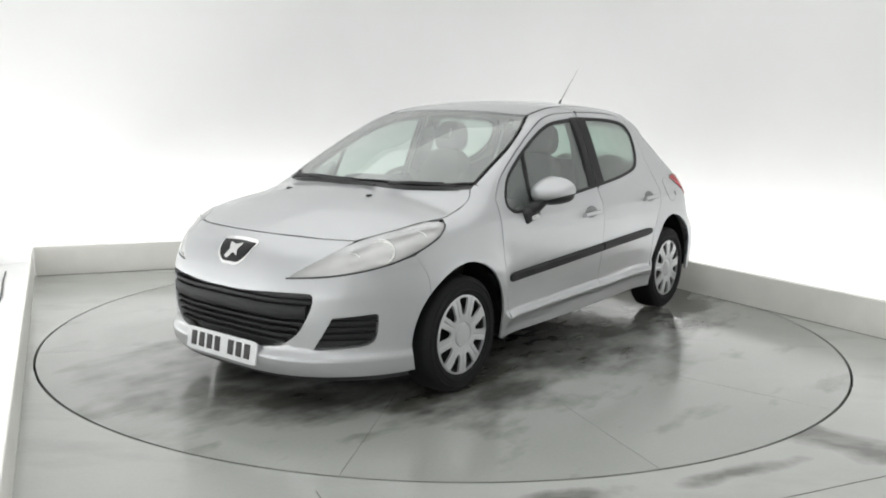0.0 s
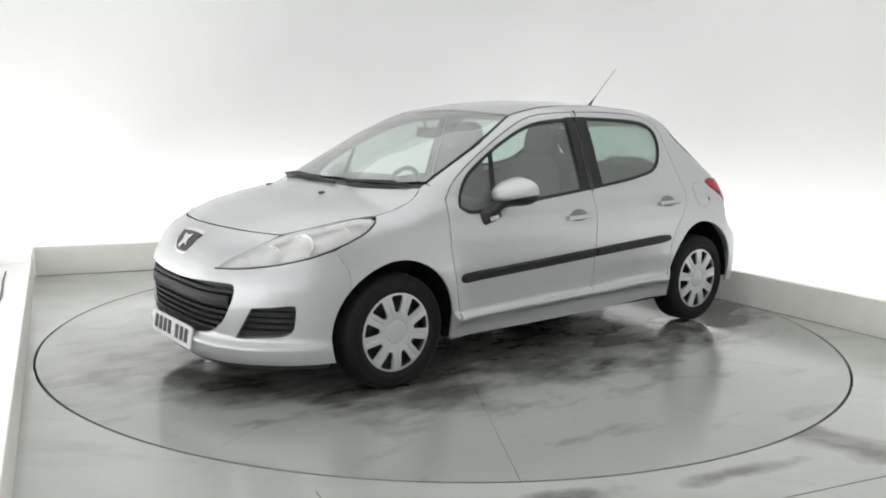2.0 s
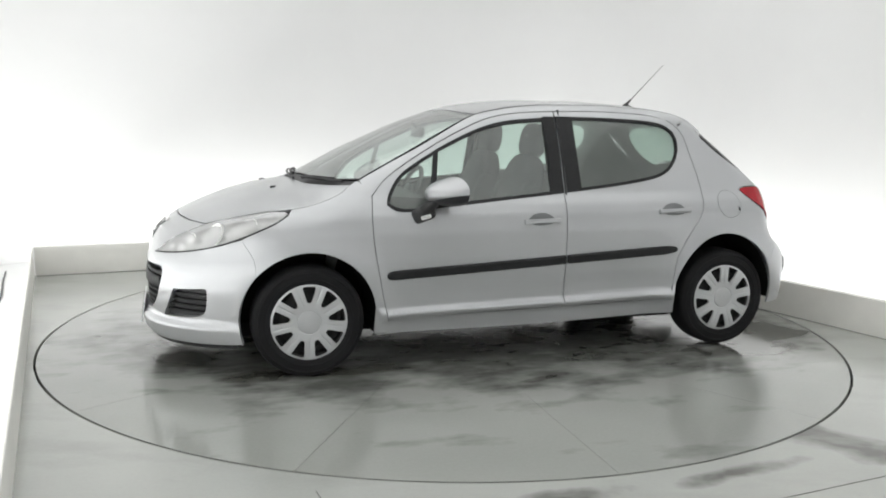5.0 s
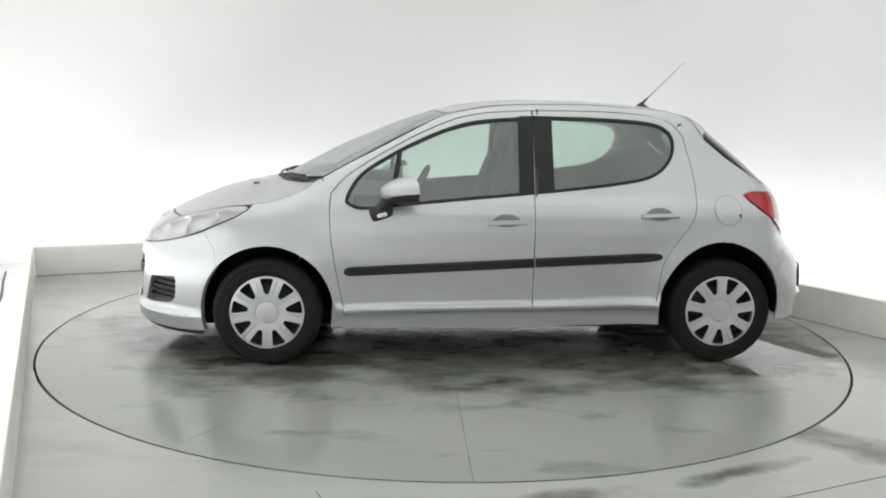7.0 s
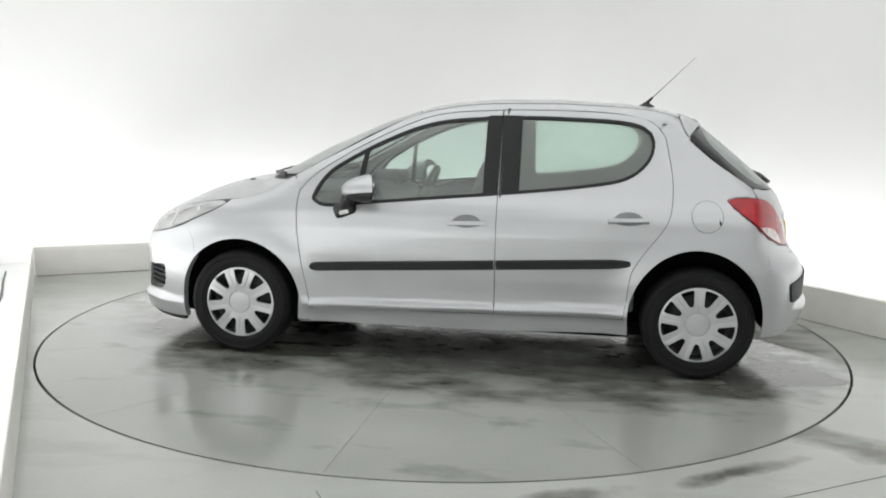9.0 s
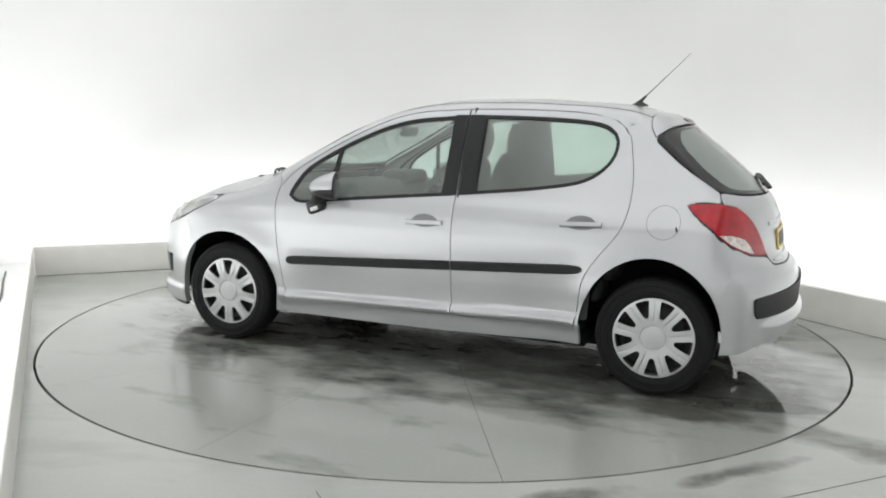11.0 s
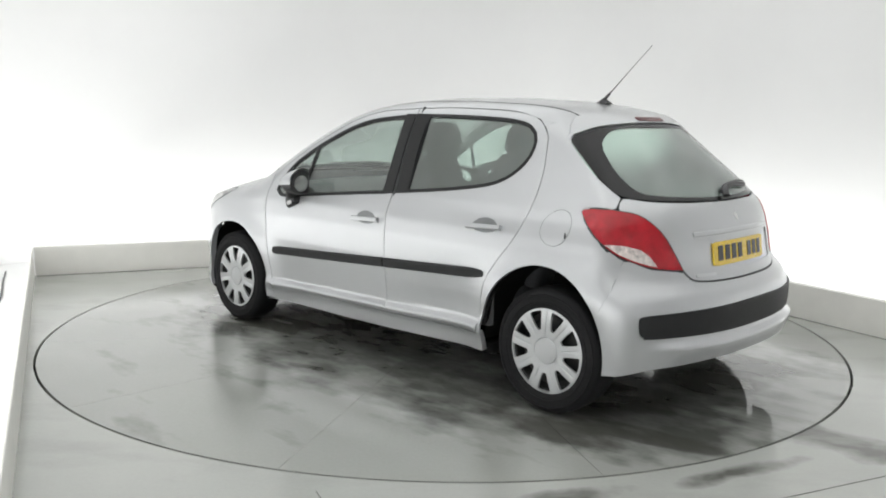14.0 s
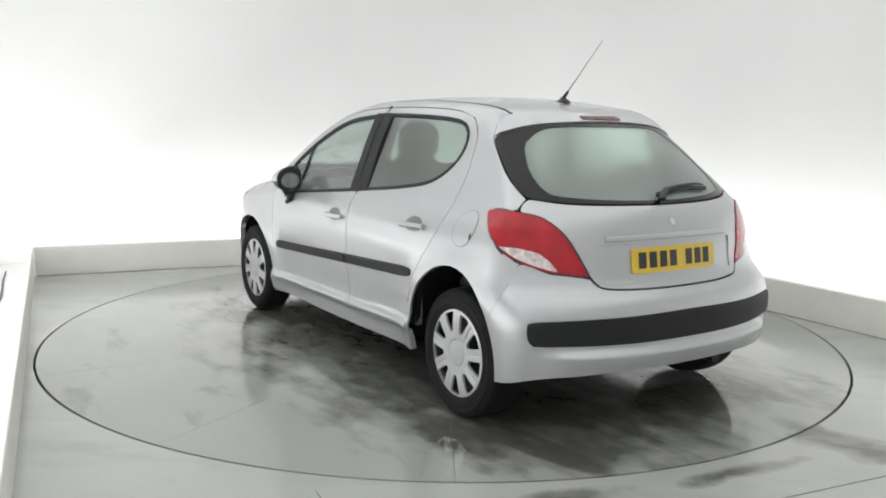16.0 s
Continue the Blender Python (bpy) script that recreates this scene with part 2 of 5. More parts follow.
def loop(*segs, spacing=0.03):
    """A closed outline of smooth stretches, each starting where the one before ends."""
    out = []
    for i, s in enumerate(segs):
        s = list(s)
        if i and np.linalg.norm(np.subtract(s[0], segs[i - 1][-1])) > 1e-6:
            s = [segs[i - 1][-1]] + s
        out += spline(s, spacing)[:-1]
    last, first = segs[-1][-1], segs[0][0]
    out.append(np.array(last, float))
    if np.linalg.norm(np.subtract(last, first)) > 1e-6:
        out += spline([last, first], spacing)[1:-1]
    else:
        out.pop()
    return np.array(out)


def smooth_loop(points, spacing=0.03):
    """A closed smooth outline through the points."""
    n = len(points)
    return np.array(spline([points[-1], *points, points[0], points[1]], spacing))[_count(points, spacing):_count(points, spacing, n)]


def _count(points, spacing, upto=0):
    n, total = len(points), 0
    seq = [points[-1], *points, points[0], points[1]]
    for i in range(1 + upto):
        total += max(2, int(np.linalg.norm(np.subtract(seq[i + 1], seq[i])) / spacing))
    return total


def circle(cx, cz, r, n=24, a0=0.0, a1=360.0):
    full = abs(a1 - a0) >= 360
    return [(cx + r * math.cos(radians(a0 + (a1 - a0) * k / (n if full else n - 1))), cz + r * math.sin(radians(a0 + (a1 - a0) * k / (n if full else n - 1)))) for k in range(n)]


def inside(pts, poly):
    pts, poly = np.asarray(pts), np.asarray(poly)
    hit = np.zeros(len(pts), bool)
    a, b = poly, np.roll(poly, -1, 0)
    for (x0, y0), (x1, y1) in zip(a, b):
        if y0 != y1:
            c = (y0 > pts[:, 1]) != (y1 > pts[:, 1])
            hit ^= c & (pts[:, 0] < (x1 - x0) * (pts[:, 1] - y0) / (y1 - y0) + x0)
    return hit


def edge_gap(pts, poly):
    pts, a, b = np.asarray(pts), np.asarray(poly), np.roll(poly, -1, 0)
    best = np.full(len(pts), 9.0)
    for p, q in zip(a, b):
        d = q - p
        t = np.clip(((pts - p) @ d) / max(1e-12, d @ d), 0, 1)
        best = np.minimum(best, np.linalg.norm(pts - p - t[:, None] * d, axis=1))
    return best


def inset(poly, d):
    """The outline moved inwards by d (outwards for a negative d)."""
    poly = np.asarray(poly, float)
    area = np.sum(poly[:, 0] * np.roll(poly[:, 1], -1) - np.roll(poly[:, 0], -1) * poly[:, 1])
    t = np.roll(poly, -1, 0) - np.roll(poly, 1, 0)
    t /= np.maximum(1e-9, np.linalg.norm(t, axis=1))[:, None]
    n = np.stack([-t[:, 1], t[:, 0]], 1) * (1 if area > 0 else -1)
    return poly + n * d


# ---- the shape of the car's body: x forward, y to its left, z up, origin between the axles on the floor ----
def table(points, blur):
    p = sorted(points)
    x = np.linspace(p[0][0], p[-1][0], 700)
    y = np.interp(x, [q[0] for q in p], [q[1] for q in p])
    w = max(1, int(blur / (x[1] - x[0])))
    k = np.hanning(2 * w + 3)
    y = np.convolve(np.pad(y, w + 1, mode="reflect", reflect_type="odd"), k / k.sum(), "valid")
    return x, y


TOP = table([(2.3, 0.30), (2.12, 0.52), (2.07, 0.665), (1.99, 0.742), (1.87, 0.818), (1.75, 0.87), (1.62, 0.92), (1.48, 0.958), (1.26, 1.00), (0.92, 1.185), (0.57, 1.335), (0.36, 1.408), (0.22, 1.442), (0.04, 1.468), (-0.14, 1.48), (-0.5, 1.483), (-0.87, 1.465), (-1.0, 1.451), (-1.1, 1.431), (-1.2, 1.403), (-1.3, 1.37), (-1.40, 1.33), (-2.0, 1.10)], 0.05)
CROWN = table([(2.3, 0.30), (1.9, 0.23), (1.6, 0.18), (1.3, 0.19), (1.1, 0.28), (0.92, 0.285), (0.57, 0.195), (0.3, 0.15), (0.0, 0.13), (-1.1, 0.14), (-1.5, 0.20), (-2, 0.2)], 0.08)
FLANK = table([(0.0, 0.76), (0.20, 0.795), (0.28, 0.808), (0.326, 0.840), (0.350, 0.807), (0.42, 0.812), (0.5, 0.823), (0.6, 0.832), (0.74, 0.834), (0.84, 0.822), (0.9, 0.800), (0.95, 0.772), (1.05, 0.735), (1.2, 0.68), (1.3, 0.637), (1.38, 0.595), (1.45, 0.55), (1.6, 0.45)], 0.014)
FLANK_PLAIN = table([(0.0, 0.76), (0.20, 0.795), (0.35, 0.812), (0.6, 0.832), (1.6, 0.832)], 0.03)
TAPER = table([(2.2, -0.03), (1.5, 0.0), (0.9, -0.008), (0.3, 0.0), (-0.9, 0.0), (-1.3, -0.015), (-1.6, -0.012), (-2.1, -0.03)], 0.12)
NOSE = table([(0.0, 2.00), (0.12, 2.04), (0.18, 2.075), (0.20, 2.095), (0.262, 2.108), (0.295, 2.078), (0.45, 2.088), (0.56, 2.085), (0.66, 2.06), (0.9, 2.05), (1.5, 2.05)], 0.015)
TAIL = table([(0.0, -1.80), (0.17, -1.85), (0.24, -1.885), (0.30, -1.907), (0.395, -1.940), (0.416, -1.904), (0.56, -1.912), (0.615, -1.888), (0.655, -1.842), (0.72, -1.815), (0.8, -1.803), (0.9, -1.778), (0.97, -1.745), (1.02, -1.695), (1.1, -1.612), (1.2, -1.495), (1.3, -1.37), (1.36, -1.297), (1.6, -1.0)], 0.02)
TAIL_BOW = table([(0, 0.17), (0.5, 0.175), (0.7, 0.21), (0.97, 0.23), (1.02, 0.25), (1.3, 0.36), (1.6, 0.40)], 0.05)
TAIL_PLAIN = table([(0.0, -1.84), (0.30, -1.897), (0.45, -1.91), (0.56, -1.912), (0.615, -1.888), (0.655, -1.842), (0.72, -1.815), (1.6, -1.815)], 0.03)
AXLES, WHEEL_R = (1.27, -1.27), 0.305


def smax(a, b, k):
    h = np.maximum(k - np.abs(a - b), 0.0) / k
    return np.maximum(a, b) + h * h * k * 0.25


def ease(t):
    t = np.clip(t, 0.0, 1.0)
    return t * t * (3 - 2 * t)


def body(p):
    """Below zero inside the body, zero on its skin."""
    x, y, z = p[:, 0], np.abs(p[:, 1]), p[:, 2]
    zs = z - 0.023 * np.clip(0.3 - x, -0.7, 1.3) * np.clip((0.5 - z) / 0.1, 0, 1)
    # the crease above the sill runs along the doors only
    w, plain = np.interp(zs, *FLANK), np.interp(zs, *FLANK_PLAIN)
    w = np.where(zs < 0.6, plain + (w - plain) * ease((x + 1.12) / 0.25) * ease((1.10 - x) / 0.2), w) + np.interp(x, *TAPER)
    for ax in AXLES:
        r = np.hypot(x - ax, (z - 0.30))
        w = w + 0.034 * np.exp(-np.maximum(r - 0.36, 0) ** 2 / 0.011) * np.clip((0.9 - z) / 0.3, 0, 1)
    # the cabin draws in towards the tail
    w = w - 0.062 * ease((-0.30 - x) / 0.8) * ease((z - 0.80) / 0.42)
    side = y - w
    zt = np.interp(x, *TOP)
    slope = (np.interp(x + 0.02, *TOP) - np.interp(x - 0.02, *TOP)) / 0.04
    top = (z - zt + np.interp(x, *CROWN) * y * y) / np.sqrt(1 + slope * slope)
    front = (x - np.interp(z, *NOSE) + 0.44 * (y / 0.8) ** 3.6) / np.sqrt(1 + (1.4 * (y / 0.8) ** 1.6) ** 2)
    tail = np.interp(z, *TAIL)
    # the bumper's crease fades out towards its corners
    tail = np.where(z < 0.7, tail + (np.interp(z, *TAIL_PLAIN) - tail) * ease((y - 0.58) / 0.16), tail)
    back = (tail + np.interp(z, *TAIL_BOW) * (y / 0.75) ** 2.4 - x) * 0.85
    k = 0.05 + 0.03 * np.clip((x - 0.9) / 0.4, 0, 1)
    f = smax(side, top, k)
    f = smax(f, front, 0.08)
    return smax(f, back, 0.04)


def grad(p):
    g = np.stack([body(p + np.array(d)) - body(p - np.array(d)) for d in ((0.006, 0, 0), (0, 0.006, 0), (0, 0, 0.006))], 1)
    return g / np.linalg.norm(g, axis=1)[:, None]


# Ways to lay a flat outline on the skin: each gives a start inside the body and a direction outwards.
def from_side(u, v):
    return np.stack([u, 0 * u, v], 1), np.stack([0 * u, 1 + 0 * u, 0 * u], 1)


def from_top(u, v):
    return np.stack([u, v, 0.5 + 0 * u], 1), np.stack([0 * u, 0 * u, 1 + 0 * u], 1)


def from_front(u, v):
    """u: degrees / 60 round an upright axis at x = 1.1, from dead ahead to the left."""
    a = np.radians(u * 60)
    return np.stack([1.1 + 0 * u, 0 * u, v], 1), np.stack([np.cos(a), np.sin(a), 0 * u], 1)


def from_back(u, v):
    """u: degrees / 60 round an upright axis at x = -0.9, from dead behind to the left."""
    a = np.radians(u * 60)
    return np.stack([-0.9 + 0 * u, 0 * u, v], 1), np.stack([-np.cos(a), np.sin(a), 0 * u], 1)


def lay(uv, way):
    uv = np.asarray(uv, float)
    o, d = way(uv[:, 0], uv[:, 1])
    lo, hi = np.zeros(len(uv)), np.full(len(uv), 1.6)
    for _ in range(34):
        mid = (lo + hi) / 2
        out = body(o + d * mid[:, None]) > 0
        hi, lo = np.where(out, mid, hi), np.where(out, lo, mid)
    return o + d * lo[:, None]


def skin(name, outline, way, mat, parent, label="", holes=(), off=0.0, flange=0.012, step=0.04, mirror=False, rows=()):
    """A panel of the body: the outline (and holes) laid on the skin at an offset, its rim folded inwards. With mirror, also the one on the right."""
    from mathutils.geometry import delaunay_2d_cdt
    rings = [np.asarray(outline)] + [np.asarray(h) for h in holes]
    pts, edges = [], []
    for r in rings:
        s = len(pts)
        pts += [tuple(q) for q in r]
        edges += [(s + i, s + (i + 1) % len(r)) for i in range(len(r))]
    lo, hi = rings[0].min(0), rings[0].max(0)
    gx, gy = np.meshgrid(np.arange(lo[0], hi[0], step), np.arange(lo[1], hi[1], step))
    gx = gx + (np.arange(gx.shape[0]) % 2)[:, None] * step / 2
    g = np.stack([gx.ravel(), gy.ravel()], 1)
    if len(g):
        keep = inside(g, rings[0])
        for r in rings:
            keep &= edge_gap(g, r) > step * 0.45
        for r in rings[1:]:
            keep &= ~inside(g, r)
        pts += [tuple(q) for q in g[keep]]
    for z in rows:
        g = np.array([(u, z) for u in np.arange(lo[0], hi[0], step)])
        keep = inside(g, rings[0])
        for r in rings:
            keep &= edge_gap(g, r) > 0.006
        for r in rings[1:]:
            keep &= ~inside(g, r)
        pts += [tuple(q) for q in g[keep]]
    v, _, f, *_ = delaunay_2d_cdt([Vector(q) for q in pts], edges, [], 0, 1e-6)
    v = np.array([tuple(q) for q in v])
    cent = np.array([v[list(t)].mean(0) for t in f])
    keep = inside(cent, rings[0])
    for r in rings[1:]:
        keep &= ~inside(cent, r)
    f = [list(t) for t, k in zip(f, keep) if k]
    p = lay(v, way)
    n = grad(p)
    p = p + n * off
    t = np.array(f)
    fn = np.cross(p[t[:, 1]] - p[t[:, 0]], p[t[:, 2]] - p[t[:, 0]])
    flip = (fn * n[t].mean(1)).sum(1) < 0
    f = [q[::-1] if fl else q for q, fl in zip(f, flip)]
    count = {}
    for q in f:
        for a, b in zip(q, q[1:] + q[:1]):
            count[(a, b)] = 1
    rim = [(a, b) for (a, b) in count if (b, a) not in count]
    verts, norms, faces = list(p), list(n), list(f)
    if flange:
        ids = {}
        for a, b in rim:
            for k in (a, b):
                if k not in ids:
                    ids[k] = len(verts)
                    verts += [p[k], p[k] - n[k] * flange]
                    norms += [n[k], n[k]]
            faces.append([ids[b], ids[a], ids[a] + 1, ids[b] + 1] if flange > 0 else [ids[a], ids[b], ids[b] + 1, ids[a] + 1])
        for a, b in rim:
            e = p[b] - p[a]
            s = np.cross(e, n[a])
            s = s / max(1e-9, np.linalg.norm(s)) * (1 if flange > 0 else -1)
            for k in (ids[a], ids[b], ids[a] + 1, ids[b] + 1):
                norms[k] = s
    made = [link_mesh(name, verts, faces, mat, parent if not isinstance(parent, (list, tuple)) else parent[0], label, True, norms)]
    if mirror:
        w = np.array([1, -1, 1])
        made.append(link_mesh(name, np.array(verts) * w, [q[::-1] for q in faces], mat, parent if not isinstance(parent, (list, tuple)) else parent[1], label, True, np.array(norms) * w))
    return made if mirror else made[0]


def ribbon(line, way, width, height, mat, name, parent, label="", off=0.0, mirror=False, closed=False, sink=0.004, taper=(0.0, 0.0)):
    """A raised strip along a line on the skin, rounded in section."""
    q = np.asarray(line, float)
    p = lay(q, way)
    n = grad(p)
    t = (np.roll(p, -1, 0) - np.roll(p, 1, 0)) if closed else np.gradient(p, axis=0)
    t /= np.linalg.norm(t, axis=1)[:, None]
    s = np.cross(n, t)
    prof = [(-0.5, -sink), (-0.5, height * 0.55), (-0.36, height), (0.36, height), (0.5, height * 0.55), (0.5, -sink)]
    # ends may round off over a given length
    run = np.concatenate([[0.0], np.cumsum(np.linalg.norm(np.diff(p, axis=0), axis=1))])
    slim = np.ones(len(p))
    for far, end in ((run, taper[0]), (run[-1] - run, taper[1])):
        if end:
            slim = np.minimum(slim, 0.35 + 0.65 * np.sqrt(np.clip(1 - (1 - np.clip(far / end, 0, 1)) ** 2, 0, 1)))
    slim = slim[:, None]
    verts = np.concatenate([p + s * (a * width) * slim + n * (h * (slim if h > 0 else 1) + off) for a, h in prof])
    m, faces = len(p), []
    for k in range(len(prof) - 1):
        for i in range(m if closed else m - 1):
            j = (i + 1) % m
            faces.append([k * m + i, k * m + j, (k + 1) * m + j, (k + 1) * m + i])
    if not closed:
        faces += [[k * m for k in range(len(prof))][::-1], [k * m + m - 1 for k in range(len(prof))]]
    made = []
    for sign, par in (((1, 0), (-1, 1)) if mirror else ((1, 0),)):
        bm = bmesh.new()
        vs = [bm.verts.new((v[0], v[1] * sign, v[2])) for v in verts]
        for f in faces:
            bm.faces.new([vs[i] for i in f])
        made.append(part(name, bm, mat, parent[par] if isinstance(parent, (list, tuple)) else parent, label))
    return made if mirror else made[0]


# ---- the studio ----
DISC_R = 2.449
KERB_H, KERB_T = 0.242, 0.05
CORNER_L = Vector((-3.392, 1.380))          # back-left inner corner of the kerbs
ALONG_BACK = Vector((0.913, 0.408)).normalized()
ALONG_LEFT = Vector((0.421, -0.907)).normalized()
RIGHT_A, RIGHT_D = Vector((2.516, 0.429)), Vector((0.516, -0.857)).normalized()
# corner of back and right kerbs
_s = ((RIGHT_A - CORNER_L).x * RIGHT_D.y - (RIGHT_A - CORNER_L).y * RIGHT_D.x) / (ALONG_BACK.x * RIGHT_D.y - ALONG_BACK.y * RIGHT_D.x)
CORNER_R = CORNER_L + ALONG_BACK * _s
LEFT_END, RIGHT_END = CORNER_L + ALONG_LEFT * 8.2, CORNER_R + RIGHT_D * 10.5


def ring_faces(inner, outer):
    n = len(inner)
    return [[i, (i + 1) % n, n + (i + 1) % n, n + i] for i in range(n)]


def build_floor():
    """One sheet with a round opening for the turntable, and a shallow pit under its gap."""
    n, r = 168, DISC_R + 0.012
    inner = [(r * math.cos(k * math.tau / n), r * math.sin(k * math.tau / n)) for k in range(n)]
    outer = []
    for k in range(n):
        c, s = math.cos(k * math.tau / n), math.sin(k * math.tau / n)
        d = 11.0 / max(abs(c), abs(s))
        outer.append((c * d, s * d))
    verts = [(x, y, 0) for x, y in inner + outer] + [(x, y, -0.06) for x, y in inner]
    faces = ring_faces(inner, outer)
    faces = [f[::-1] for f in faces]
    faces += [[k, (k + 1) % n, 2 * n + (k + 1) % n, 2 * n + k] for k in range(n)]
    ob = link_mesh("floor", verts, faces, FLOOR_MAT, smooth=False)
    tagged(ob, "grey painted concrete studio floor with damp stains", "floor", kind="structure")
    pit = link_mesh("floor_pit", [(x * 1.01, y * 1.01, -0.055) for x, y in inner], [list(range(n))], PIT, smooth=False)
    tagged(pit, "dark shallow pit under the turntable gap", "floor pit", kind="structure")


def build_turntable():
    """A steel-edged disc that carries twelve plates, stained and painted with shade, round a hub plate."""
    n, r_hub, seam = 168, 0.62, 0.0009
    bm = bmesh.new()
    rings = [(0.01, -0.009), (DISC_R - 0.006, -0.009), (DISC_R, -0.012), (DISC_R, -0.05)]
    vs = [[bm.verts.new((r * math.cos(k * math.tau / n), r * math.sin(k * math.tau / n), z)) for k in range(n)] for r, z in rings]
    for a, b in zip(vs, vs[1:]):
        for k in range(n):
            bm.faces.new((a[k], b[k], b[(k + 1) % n], a[(k + 1) % n]))
    ob = part("turntable", bm, SEAM, smooth=False)

    def plate(outline):
        bm = bmesh.new()
        bm.faces.new([bm.verts.new((x, y, 0.0)) for x, y in outline])
        r = bmesh.ops.extrude_face_region(bm, geom=bm.faces[:])
        for v in [g for g in r["geom"] if isinstance(g, bmesh.types.BMVert)]:
            v.co.z -= 0.008
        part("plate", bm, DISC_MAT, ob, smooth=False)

    plate(circle(0, 0, r_hub - seam, 48))
    for k in range(12):
        a0 = 28.5 + 30 * k
        e0, e1 = math.degrees(seam / r_hub), math.degrees(seam / DISC_R)
        plate(circle(0, 0, r_hub + seam, 10, a0 + e0, a0 + 30 - e0) + circle(0, 0, DISC_R - 0.002, 16, a0 + 30 - e1, a0 + e1))
    return tagged(ob, "round grey turntable of plates flush with the floor, damp-stained and darkened by painted shade", "turntable")


def wall_strip(name, pts, thick, z0, z1, mat, label, category, bevel=0.0):
    """An upright slab along plan points; thickness goes to the right of the line of travel's left."""
    pts = [Vector(p) for p in pts]
    offs = []
    for i, p in enumerate(pts):
        d = [((pts[j + 1] - pts[j]).normalized()) for j in (i - 1, i) if 0 <= j < len(pts) - 1]
        nrm = [Vector((-q.y, q.x)) for q in d]
        m = sum(nrm, Vector((0, 0))).normalized()
        offs.append(p + m * thick / max(0.3, m.dot(nrm[0])))
    bm = bmesh.new()
    rows = [[bm.verts.new((*q, z)) for q in line] for line, z in ((pts, z0), (pts, z1), (offs, z1), (offs, z0))]
    for a in range(4):
        ra, rb = rows[a], rows[(a + 1) % 4]
        for i in range(len(pts) - 1):
            bm.faces.new((ra[i], ra[i + 1], rb[i + 1], rb[i]))
    bm.faces.new([r[0] for r in rows])
    bm.faces.new([r[-1] for r in rows][::-1])
    if bevel:
        bmesh.ops.bevel(bm, geom=[e for e in bm.edges if all(abs(v.co.z - z1) < 1e-6 for v in e.verts)], offset=bevel, segments=2, profile=0.5, affect="EDGES")
    return tagged(part(name, bm, mat, angle=30), label, category, kind="structure")


def rounded(pts, r, n=10):
    """Plan points with the inner corners rounded."""
    out = [Vector(pts[0])]
    for a, b, c in zip(pts, pts[1:], pts[2:]):
        a, b, c = Vector(a), Vector(b), Vector(c)
        p, q = b + (a - b).normalized() * r, b + (c - b).normalized() * r
        out += [(1 - t) ** 2 * p + 2 * t * (1 - t) * b + t * t * q for t in (k / n for k in range(n + 1))]
    return out + [Vector(pts[-1])]


GAP_BACK, GAP_SIDE, ROOM_H = 0.75, 0.75, 4.2


